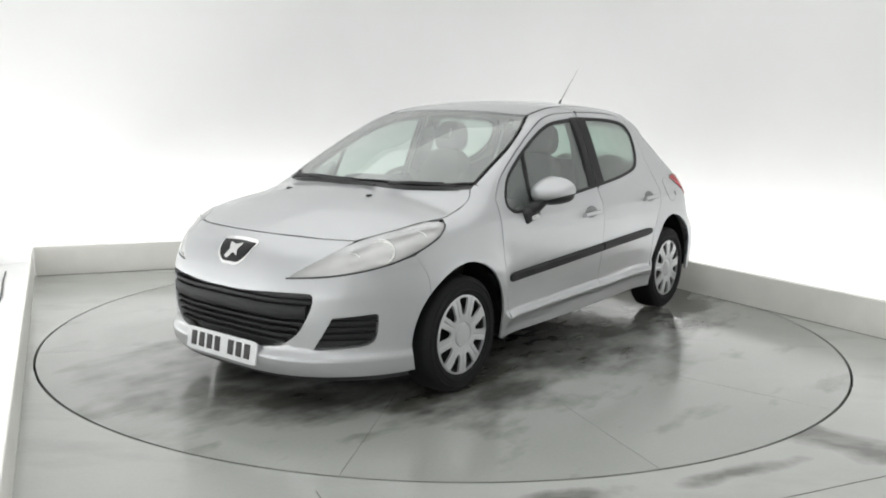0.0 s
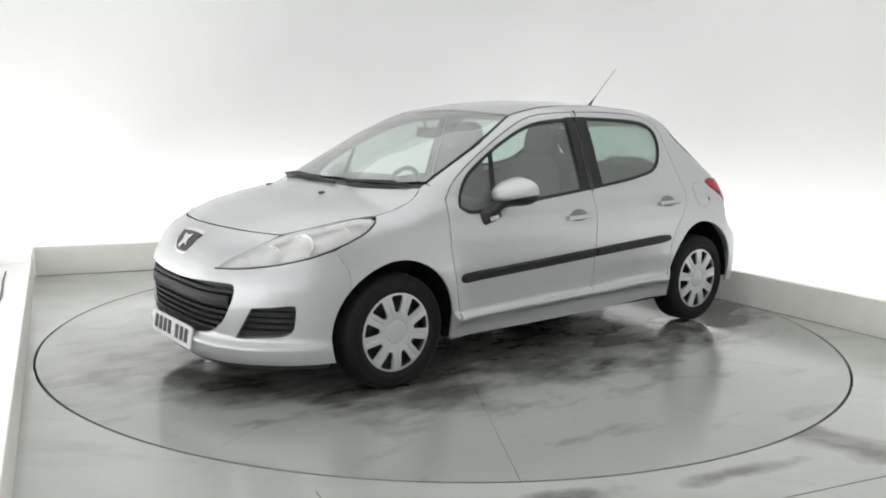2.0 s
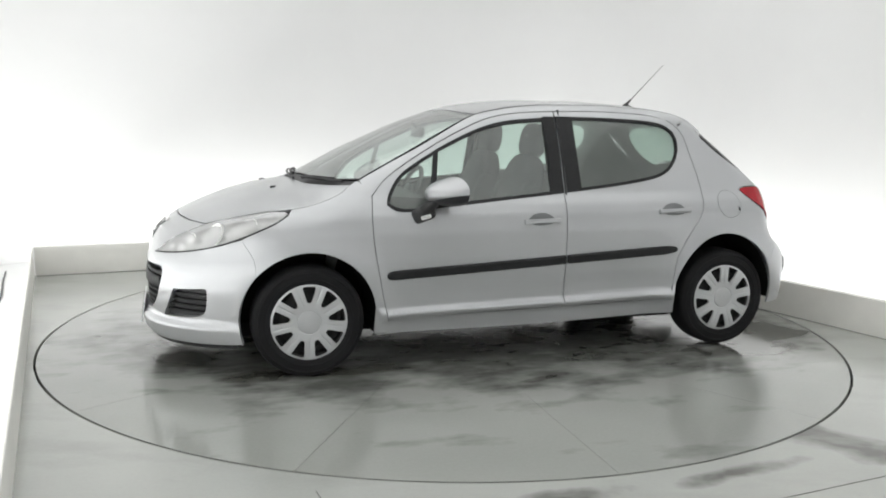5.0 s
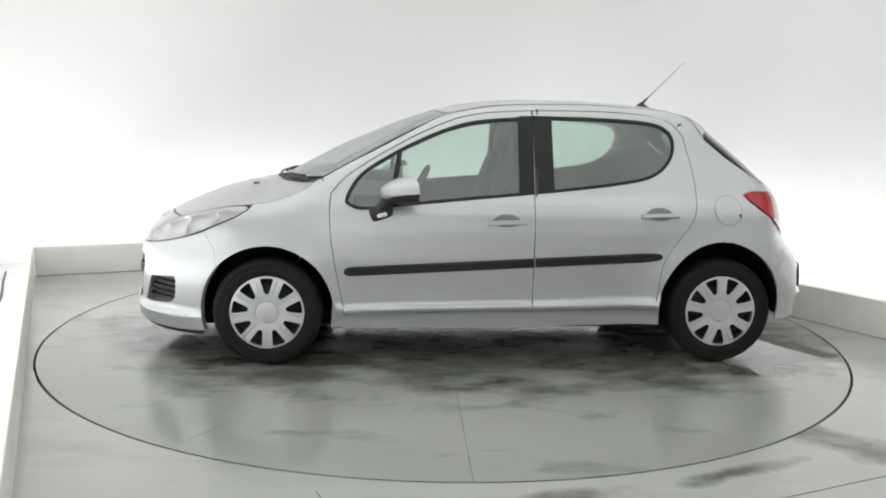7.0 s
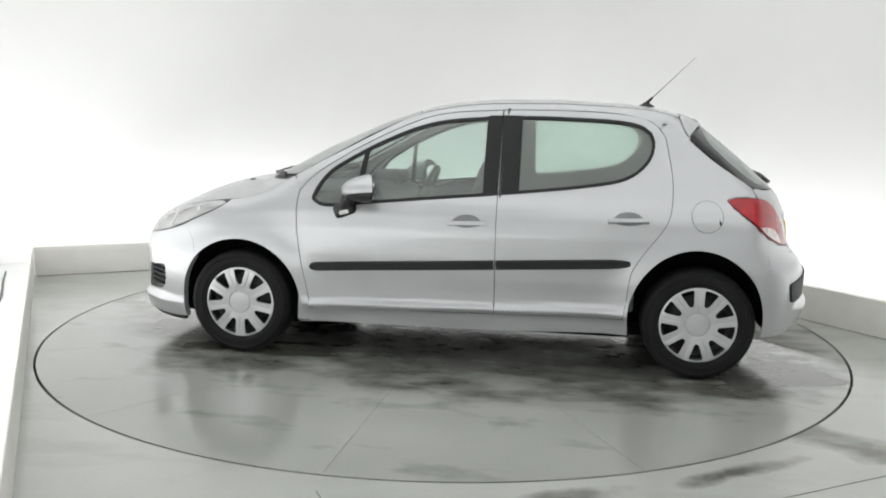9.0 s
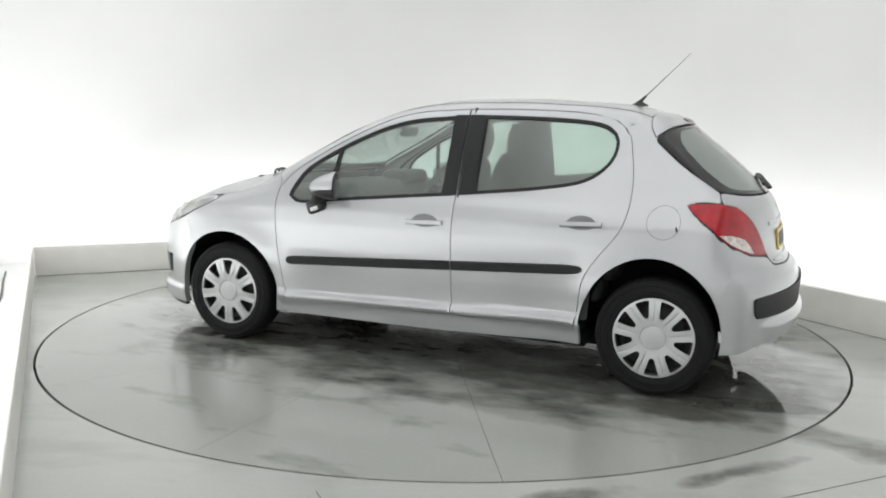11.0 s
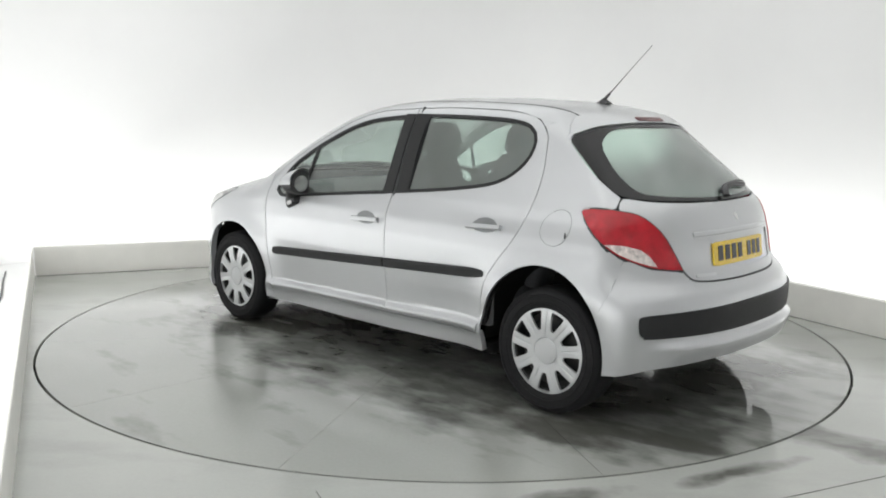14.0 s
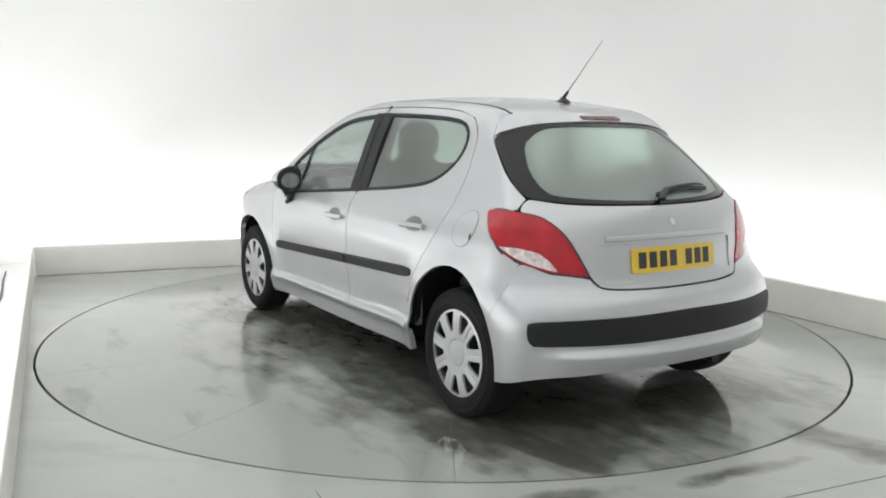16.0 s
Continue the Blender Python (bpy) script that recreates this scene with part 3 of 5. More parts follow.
def build_room():
    wall_strip("kerb_left", [LEFT_END, CORNER_L], 0.014, 0, KERB_H, KERB_MAT, "low cream scuffed board edging the studio floor", "low wall", 0.006)
    wall_strip("kerb_back", [CORNER_L + ALONG_BACK * 0.004, CORNER_R], KERB_T, 0, KERB_H, KERB_MAT, "low cream scuffed board hiding the floor lights", "low wall", 0.006)
    wall_strip("kerb_right", [CORNER_R, RIGHT_END], KERB_T, 0, KERB_H, KERB_MAT, "low cream scuffed board below the white backdrop", "low wall", 0.006)
    nb = Vector((-ALONG_BACK.y, ALONG_BACK.x))
    nl = -Vector((-ALONG_LEFT.y, ALONG_LEFT.x)) * 1.0
    nr = Vector((-RIGHT_D.y, RIGHT_D.x))
    if nl.dot(CORNER_L) < 0:
        nl = -nl
    bl = CORNER_L + nb * GAP_BACK - ALONG_BACK * GAP_SIDE
    br = CORNER_R + nb * GAP_BACK + ALONG_BACK * GAP_SIDE
    le, re = bl + ALONG_LEFT * 9.0, br + RIGHT_D * 11.3
    wall_strip("wall_backdrop", rounded([le, bl, br, re], 1.1, 14), 0.12, 0, ROOM_H, WALL_MAT, "curved white painted studio backdrop, lit from below", "backdrop wall")
    # out of view; added to close the room and bounce light back
    wall_strip("wall_front", [re, le], 0.12, 0, ROOM_H, WALL_MAT, "unseen white wall added behind the camera", "wall")
    # the ceiling too is an unseen addition that returns light
    bm = bmesh.new()
    vs = [bm.verts.new((x, y, ROOM_H + 0.004)) for x, y in ((-11, -11), (11, -11), (11, 11), (-11, 11))]
    bm.faces.new(vs)
    r = bmesh.ops.extrude_face_region(bm, geom=bm.faces[:])
    for v in [g for g in r["geom"] if isinstance(g, bmesh.types.BMVert)]:
        v.co.z += 0.1
    tagged(part("ceiling", bm, WALL_MAT), "unseen white ceiling added over the studio", "ceiling", kind="structure")
    # white boards on the floor of the troughs
    for name, a, b, c, d in (("trough_left", LEFT_END, CORNER_L, bl, le), ("trough_back", CORNER_L, CORNER_R, br, bl), ("trough_right", CORNER_R, RIGHT_END, re, br)):
        bm = bmesh.new()
        bm.faces.new([bm.verts.new((*p, 0.006)) for p in (a, b, c, d)])
        tagged(part(name, bm, WALL_MAT), "white painted board behind the low wall", "board", kind="structure")
    # strip lights in the troughs behind the kerbs, and the big overhead softbox
    up = Vector((0, 0, 1))
    for name, a, b, n in (("strip_light_back", CORNER_L, CORNER_R, nb), ("strip_light_right", CORNER_R, RIGHT_END, nr), ("strip_light_left", LEFT_END, CORNER_L, -Vector((ALONG_LEFT.y, -ALONG_LEFT.x)))):
        mid = (a + b) / 2
        out = n if n.dot(mid) > 0 else -n
        c = mid + out * 0.22
        ob = area_lamp(name, (c.x, c.y, 0.05), (c.x + out.x * 0.5, c.y + out.y * 0.5, 1.0), 1, 1, STRIP_POWER * (b - a).length / 5 * {"strip_light_left": 2.4, "strip_light_right": 1.0}.get(name, 1.0))
        d = (b - a).normalized()
        z = -(Vector((out.x * 0.5, out.y * 0.5, 0.95))).normalized()
        x = Vector((d.x, d.y, 0))
        y = z.cross(x)
        ob.matrix_world = Matrix.Translation((c.x, c.y, 0.05)) @ Matrix((x, y, z)).transposed().to_4x4()
        ob.data.size, ob.data.size_y = (b - a).length - 0.1, 0.12
    area_lamp("overhead_softbox", (0.0, -2.0, ROOM_H - 0.35), (0.0, -2.0, 0), 8.0, 8.0, SOFTBOX_POWER)


def build_dark_line():
    """A thin dark gap line on the white boards behind the low wall, built as a cable."""
    bm = tube_bm(bmesh.new(), [(-3.15, 0.36, 0.013), (-3.26, 0.60, 0.013), (-3.47, 1.02, 0.013), (-3.68, 1.47, 0.013)], 0.007, 8)
    tagged(part("cable", bm, BLACK), "thin dark line on the white boards, built as a cable", "cable")


def build_joints_and_kerb_lines():
    """Fine joints of the concrete slabs, filled with dark sealant, and dark strips along the kerbs' feet."""
    floor_ob = bpy.data.objects["floor"]
    # last two run along the kerbs; the right one paints in soft shade
    for c, d, a, b, wide in ((Vector((-0.48, -2.50)), ALONG_LEFT, 0.06, 3.2, 0.002), (Vector((1.39, -2.475)), ALONG_BACK, -0.35, 1.6, 0.002), (CORNER_L + Vector((ALONG_BACK.y, -ALONG_BACK.x)) * 0.014, ALONG_BACK, 0.02, _s - 0.02, 0.013), (CORNER_R + Vector((RIGHT_D.y, -RIGHT_D.x)) * 0.007, RIGHT_D, 0.02, 6.0, 0.006)):
        p, q, w = c + d * a, c + d * b, Vector((-d.y, d.x)) * wide
        verts = [(*v, 0.0012) for v in (p - w, q - w, q + w, p + w)] + [(*v, -0.01) for v in (p - w, q - w, q + w, p + w)]
        link_mesh("joint", verts, [[0, 1, 2, 3], [0, 4, 5, 1], [1, 5, 6, 2], [2, 6, 7, 3], [3, 7, 4, 0]], SEAM, floor_ob, smooth=False)


build_floor()
build_joints_and_kerb_lines()
build_dark_line()
turntable = build_turntable()
build_room()


# ---- the car ----
CAR_AT = Matrix.Translation((-0.235, 0.092, 0.0))
car = new("hatchback_car")
tagged(car, "silver five-door hatchback with black side mouldings and plastic wheel trims", "car")
car.matrix_world = CAR_AT


def to_side(p):
    return [(q[0], q[2]) for q in p]


def to_top(p):
    return [(q[0], q[1]) for q in p]


def to_front(p):
    return [(math.degrees(math.atan2(q[1], q[0] - 1.1)) / 60, q[2]) for q in p]


def to_back(p):
    return [(math.degrees(math.atan2(q[1], -0.9 - q[0])) / 60, q[2]) for q in p]


def from_rail(u, v):
    """v: degrees / 60 round a lengthwise axis at z = 0.7, from level to the left upwards."""
    a = np.radians(v * 60)
    return np.stack([u, 0 * u, 0.7 + 0 * u], 1), np.stack([0 * u, np.cos(a), np.sin(a)], 1)


def to_rail(p):
    return [(q[0], math.degrees(math.atan2(q[2] - 0.7, q[1])) / 60) for q in p]


def both(half):
    """A whole outline from its left half, given from the middle top round to the middle bottom."""
    return list(half) + [(-u, v) for u, v in half[::-1] if abs(u) > 1e-6]


def both_y(half):
    return list(half) + [(u, -v) for u, v in half[::-1] if abs(v) > 1e-6]


# Lines shared between neighbouring panels
DOOR_FRONT = [(0.848, 0.285), (0.912, 0.62), (0.932, 0.82), (0.925, 0.945)]
DOOR_TOP_F = [(0.925, 0.945), (0.83, 1.045), (0.58, 1.20), (0.30, 1.335), (0.10, 1.387), (-0.185, 1.408)]
DOOR_TOP_R = [(-0.193, 1.408), (-0.5, 1.411), (-0.82, 1.398), (-0.99, 1.36), (-1.068, 1.28)]
DOOR_BACK_R = [(-1.068, 1.28), (-1.108, 1.05), (-1.088, 0.85), (-0.972, 0.68), (-0.908, 0.57), (-0.889, 0.42), (-0.872, 0.325)]
GLASS_SIDE = [(0.98, 0.668), (0.64, 0.648), (0.45, 0.60), (0.274, 0.53)]
GLASS_TOP = [(0.274, 0.53), (0.31, 0.36), (0.345, 0.0)]
COWL_REAR = [(1.225, 0.0), (1.18, 0.33), (1.10, 0.51), (0.98, 0.668)]
BONNET_REAR = [(1.03, 0.675), (1.156, 0.52), (1.235, 0.34), (1.285, 0.0)]
ROOF_SIDE = [(0.274, 0.535), (0.0, 0.51), (-0.5, 0.478), (-0.85, 0.456), (-1.145, 0.435)]
SPOILER_SIDE = [(-1.145, 0.435), (-1.148, 0.475), (-1.153, 0.510), (-1.160, 0.535)]
LAMP_TOP = [(0.370, 0.628), (0.452, 0.682), (0.593, 0.758), (0.732, 0.807), (0.888, 0.841), (1.057, 0.868), (1.160, 0.868)]
LAMP_LOW = [(1.182, 0.855), (1.124, 0.815), (0.986, 0.752), (0.840, 0.698), (0.705, 0.667), (0.550, 0.644), (0.370, 0.628)]
TAIL_OUT = [(0.812, 0.977), (0.90, 0.975), (0.941, 0.958), (0.909, 0.900), (0.856, 0.835), (0.785, 0.780), (0.638, 0.727), (0.474, 0.708)]
TAIL_IN = [(0.474, 0.708), (0.515, 0.778), (0.580, 0.876), (0.683, 0.952), (0.812, 0.977)]
REAR_GLASS_SIDE = [(1.054, 1.275), (0.970, 1.200), (0.885, 1.123), (0.756, 1.024)]
ARCH_R = 0.358


def arch(ax, a0, a1, n=16, grow=0.0):
    """Edge of a wheel opening; the rear one is a little taller than wide."""
    if ax > 0:
        return circle(ax, 0.308, ARCH_R + grow, n, a0, a1)
    return [(ax + 0.020 + x * (0.353 + grow), 0.317 + z * (0.390 + grow)) for x, z in circle(0, 0, 1.0, n, a0, a1)]


def tail_arch(n):
    """Rear end of the rear arch, which drops straighter than a circle towards the bumper's foot."""
    return [(x + 0.016 * (k / (n - 1)), z) for k, (x, z) in enumerate(arch(-1.27, 142, 188, n)[:n])]


def moved(line, d):
    """The same line moved aside by d."""
    q = np.array(line, float)
    t = np.gradient(q, axis=0)
    t /= np.linalg.norm(t, axis=1)[:, None]
    return [tuple(r) for r in q + np.stack([-t[:, 1], t[:, 0]], 1) * d]


def build_front():
    seam = [(1.900, 0.0), (1.890, 0.172), (1.842, 0.399), (1.772, 0.566)]
    lamp_up = lay(LAMP_TOP, from_front)
    bonnet_lamp = [q for q in to_top(lamp_up) if q[0] < 1.75][0:]
    side = [(1.345, 0.742), (1.235, 0.728), (1.10, 0.715), (1.03, 0.675)]
    half = spline(seam) + spline(bonnet_lamp[:-1])[0:] + spline(side) + spline(BONNET_REAR)[1:]
    half = [tuple(q) for q in half]
    bonnet = skin("bonnet", inset(np.array(both_y(half)), 0.001), from_top, PAINT, car, step=0.035)
    for y in (0.30, -0.30):
        p = lay([(1.39, y)], from_top)[0]
        bm = box_bm(bmesh.new(), 0.035, 0.022, 0.016, Matrix.Translation(p), 0.006)
        part("washer_nozzle", bm, BLACK, bonnet, "black washer nozzle")
    # bumper with nose
    seam_f = [q for q in to_front(lay(seam, from_top))]
    top = [(u, v - 0.0035) for u, v in seam_f]
    low_l = moved(LAMP_LOW, -0.006)
    up_l = [(u - 0.002, v - 0.006) for u, v in LAMP_TOP if u < 0.66]
    half = spline(top) + spline(up_l[::-1]) + spline([(u, v - 0.005) for u, v in LAMP_LOW if u < 0.95][::-1])
    joint = to_front(lay(arch(1.27, 41, 40, 2), from_side))[0]
    half += spline([(0.9575, 0.73), (joint[0] - 0.012, 0.63), (joint[0] - 0.0008, joint[1])]) + spline(to_front(lay(arch(1.27, 40, -20, 10), from_side)))
    half += spline([(0.955, 0.190), (0.844, 0.184), (0.5, 0.180), (0.217, 0.174), (0.0, 0.174)])
    half = [tuple(q) for q in half]
    grille = both([(0.0, 0.548), (0.15, 0.551), (0.347, 0.565), (0.47, 0.568), (0.502, 0.555), (0.495, 0.50), (0.465, 0.43), (0.429, 0.373), (0.349, 0.318), (0.234, 0.298), (0.0, 0.292)])
    grille = smooth_loop(grille)
    fog = loop([(0.585, 0.458), (0.70, 0.468), (0.765, 0.474), (0.782, 0.462), (0.780, 0.41), (0.772, 0.359), (0.750, 0.335), (0.707, 0.321), (0.60, 0.312), (0.515, 0.307), (0.509, 0.318), (0.542, 0.376), (0.585, 0.458)], spacing=0.02)
    fog2 = fog * np.array([-1, 1])
    bumper = skin("front_bumper", np.array(both(half)), from_front, PAINT, car, holes=[grille, fog, fog2], step=0.03, flange=0.035, rows=(0.20, 0.235, 0.25, 0.262, 0.274, 0.286))
    back = skin("grille_backing", inset(grille, -0.02), from_front, BLACK, bumper, "black recessed grille backing", off=-0.05)
    for z, h, dep in ((0.525, 0.020, 0.0), (0.478, 0.058, 0.008), (0.425, 0.012, 0.0), (0.395, 0.012, 0.0), (0.365, 0.012, 0.0), (0.335, 0.012, 0.0)):
        us = [u for u in np.linspace(-0.6, 0.6, 121) if inside([(u, z)], inset(grille, -0.006))[0]]
        ribbon([(u, z) for u in us[::4]], from_front, h, 0.012, TRIM, "grille_slat", back, off=-0.022 + dep, sink=0.012)
    for f in (fog, fog2):
        fb = skin("fog_recess", inset(f, -0.015), from_front, BLACK, bumper, "black recessed bumper vent", off=-0.035)
        for z in (0.345, 0.375, 0.405, 0.435):
            us = [u for u in np.linspace(-0.85, 0.85, 241) if inside([(u, z)], inset(f, -0.004))[0]]
            if len(us) > 6:
                ribbon([(u, z) for u in us[::3]], from_front, 0.010, 0.008, TRIM, "vent_slat", fb, off=-0.02, sink=0.01)
    # black spoiler lip under the bumper
    lip = [tuple(q) for q in spline([(0.93, 0.175), (0.844, 0.171), (0.5, 0.166), (0.0, 0.160), (-0.5, 0.166), (-0.844, 0.171), (-0.93, 0.175)], 0.05)]
    ribbon(lip, from_front, 0.03, 0.004, BLACK, "bumper_lip", bumper, off=-0.012, sink=0.02, label="black lip under the bumper")
    # headlamps
    lamp = loop(LAMP_TOP, [LAMP_TOP[-1], (1.182, 0.862), LAMP_LOW[0]], LAMP_LOW, spacing=0.025)
    bowls = skin("headlamp", inset(lamp, 0.002), from_front, LAMPBACK, car, "clear faceted headlamp with chrome reflectors", off=-0.030, mirror=True, step=0.02, flange=-0.026)
    for g in skin("lens", inset(lamp, 0.003), from_front, LENS, bowls, "clear plastic lens", mirror=True, step=0.025, flange=0.006):
        g.visible_shadow = False
    ribbon([tuple(q) for q in spline(LAMP_LOW, 0.03)], from_front, 0.010, 0.002, BLACK, "lamp_seal", bowls, "black seal", mirror=True, off=-0.002)
    ribbon([tuple(q) for q in spline([(u + 0.004, v - 0.010) for u, v in LAMP_TOP[2:]], 0.03)], from_front, 0.050, 0.001, PAINT, "lamp_brow", bowls, mirror=True, off=-0.007)
    for (u, v), r, dep in (((0.66, 0.712), 0.045, 0.05), ((0.80, 0.760), 0.058, 0.055), ((1.0, 0.815), 0.032, 0.045), ((0.52, 0.672), 0.028, 0.045)):
        p = lay([(u, v)], from_front)
        n = grad(p)[0]
        for sgn, par in ((1, 0), (-1, 1)):
            d = (Vector(n * np.array([1, sgn, 1])) * 0.75 + Vector((0.5, 0.1 * sgn, 0.0))).normalized()
            c = Vector(p[0] * np.array([1, sgn, 1])) - Vector(n * np.array([1, sgn, 1])) * 0.026
            m = Matrix.Translation(c) @ d.to_track_quat("Y", "Z").to_matrix().to_4x4()
            bm = lathe_bm(bmesh.new(), [(0.004, -0.006), (r * 0.5, -0.003), (r * 0.85, 0.005), (r, 0.012), (r * 1.06, 0.012), (r * 1.06, -0.008)], 20, m)
            bowl = part("reflector", bm, REFLECTOR, bowls[par], "round chrome reflector")
            bm = lathe_bm(bmesh.new(), [(0.0005, 0.012), (0.008, 0.009), (0.010, 0.0), (0.010, -0.006)], 10, m)
            part("bulb", bm, LAMPBACK, bowl)
    # badge: shield plate with a plain raised shape
    sh = loop([(-0.125, 0.752), (0.0, 0.757), (0.125, 0.752)], [(0.125, 0.752), (0.10, 0.700), (0.055, 0.664), (0.0, 0.660), (-0.055, 0.664), (-0.10, 0.700), (-0.125, 0.752)], spacing=0.015)
    ring = skin("badge", inset(sh, -0.012), from_front, CHROME, bumper, "chrome-edged dark shield badge", off=0.004, step=0.02)
    skin("badge_field", inset(sh, 0.002), from_front, GLOSSBLACK, ring, off=0.007, step=0.02)
    skin("badge_emblem", smooth_loop([(-0.045, 0.74), (0.0, 0.735), (0.05, 0.742), (0.03, 0.715), (0.045, 0.69), (0.01, 0.70), (-0.02, 0.675), (-0.045, 0.685), (-0.025, 0.71)], 0.012), from_front, CHROME, ring, "plain chrome emblem", off=0.011, step=0.02)


def build_plate(name, m, mat, label, bend=0.0):
    """A registration plate 520 x 111 mm with plain bars for its characters; lies in its own xz plane, facing -y, its ends bent back."""
    bm = bmesh.new()
    rows = []
    for k in range(17):
        x = -0.26 + 0.52 * k / 16
        y, h = bend * (x / 0.26) ** 2, 0.0555 - (0.006 if k in (0, 16) else 0.0)
        rows.append([bm.verts.new((x, y + dy, z)) for dy, z in ((-0.004, -h), (-0.004, h), (0.004, h), (0.004, -h))])
    for r0, r1 in zip(rows, rows[1:]):
        for k in range(4):
            bm.faces.new((r0[k], r0[(k + 1) % 4], r1[(k + 1) % 4], r1[k]))
    bm.faces.new(rows[0])
    bm.faces.new(rows[-1])
    root = part(name, bm, mat, car, label)
    root.matrix_local = m
    for x in (-0.205, -0.145, -0.085, -0.025, 0.075, 0.135, 0.195):
        slope = math.degrees(math.atan(2 * bend * x / 0.26 ** 2))
        part("bar", box_bm(bmesh.new(), 0.040, 0.003, 0.070, pose(x, bend * (x / 0.26) ** 2 - 0.005, 0.002, 0, 0, slope)), INK, root)
    return root


def build_windscreen():
    half = spline(COWL_REAR) + spline(GLASS_SIDE)[1:] + spline(GLASS_TOP)[1:]
    half = [tuple(q) for q in half]
    outline = np.array(both_y(half))
    clear = inset(outline, 0.012)
    scr = skin("windscreen", inset(outline, 0.004), from_top, GLOSSBLACK, car, "green-tinted windscreen with a black edge band", holes=[clear], off=-0.003, step=0.05)
    skin("pane", clear, from_top, GLASS_SCREEN, scr, "tinted glass", off=-0.003, step=0.06, flange=0.004).visible_shadow = False
    cowl = [tuple(q) for q in spline([(1.29, 0.0), (1.235 + 0.006, 0.345), (1.16, 0.525), (1.03, 0.68), (0.975, 0.675)]) + spline(COWL_REAR[::-1])[1:]]
    cw = skin("cowl", np.array(both_y(cowl)), from_top, BLACK, car, "black plastic cowl grille", off=-0.010, step=0.04)
    # wipers: two arms with blades lying along the foot of the glass
    for a, b, c in (((1.262, 0.22), (1.25, -0.12), (1.17, -0.50)), ((1.055, 0.625), (1.15, 0.47), (1.23, 0.30))):
        w = np.array(spline([a, b, c], 0.05))
        p = lay(w, from_top)
        n = grad(p)
        p = p + n * np.linspace(0.012, 0.024, len(p))[:, None]
        arm = part("wiper", tube_bm(bmesh.new(), p, [0.009 - 0.004 * i / len(p) for i in range(len(p))], 6, 0.7), BLACK, car, "black windscreen wiper")
        bl = np.array(spline([((a[0] + b[0]) / 2, (a[1] + b[1]) / 2), b, (c[0] + (c[0] - b[0]) * 0.12, c[1] + (c[1] - b[1]) * 0.12)], 0.05)) - np.array([0.020, 0])
        q = lay(bl, from_top)
        part("wiper_blade", tube_bm(bmesh.new(), q + grad(q) * 0.010, 0.007, 6, 1.5), BLACK, arm)


def build_roof():
    back = [(-1.145, 0.435), (-1.166, 0.25), (-1.172, 0.0)]
    half = spline([(0.353, 0.0), (0.318, 0.36), (0.274, 0.535)]) + spline(ROOF_SIDE)[1:] + spline(back)[1:]
    outline = np.array(both_y([tuple(q) for q in half]))
    roof = skin("roof", inset(outline, 0.003), from_top, PAINT, car, step=0.05)
    skin("headlining", inset(outline, 0.02), from_top, LINING, car, "light grey headlining", off=-0.04, step=0.08, flange=0)
    ribbon([tuple(q) for q in spline(ROOF_SIDE, 0.05)], from_top, 0.016, 0.003, BLACK, "roof_moulding", [roof, roof], "black roof gutter moulding", mirror=True, off=-0.002)
    # side rail and windscreen pillar
    up = lay(spline(GLASS_SIDE, 0.04) + spline(ROOF_SIDE, 0.04)[1:], from_top)
    low = lay([(x + 0.001, z + 0.0045) for x, z in spline(DOOR_TOP_F, 0.04)] + [(x, z + 0.0045) for x, z in spline(DOOR_TOP_R[:-1], 0.04)], from_side)
    ring = np.array([(u, v + 0.001) for u, v in to_rail(low)] + to_rail(lay([(-1.0385, 1.3265)], from_side)) + [(u, v - 0.012) for u, v in to_rail(up)][::-1])
    skin("side_rail", ring, from_rail, PAINT, car, mirror=True, step=0.035, flange=0.02)
    inner = inset(ring, -0.01)
    skin("pillar_trim", inner, from_rail, LINING, car, "light grey inner pillar trim", off=-0.035, mirror=True, step=0.05, flange=0)


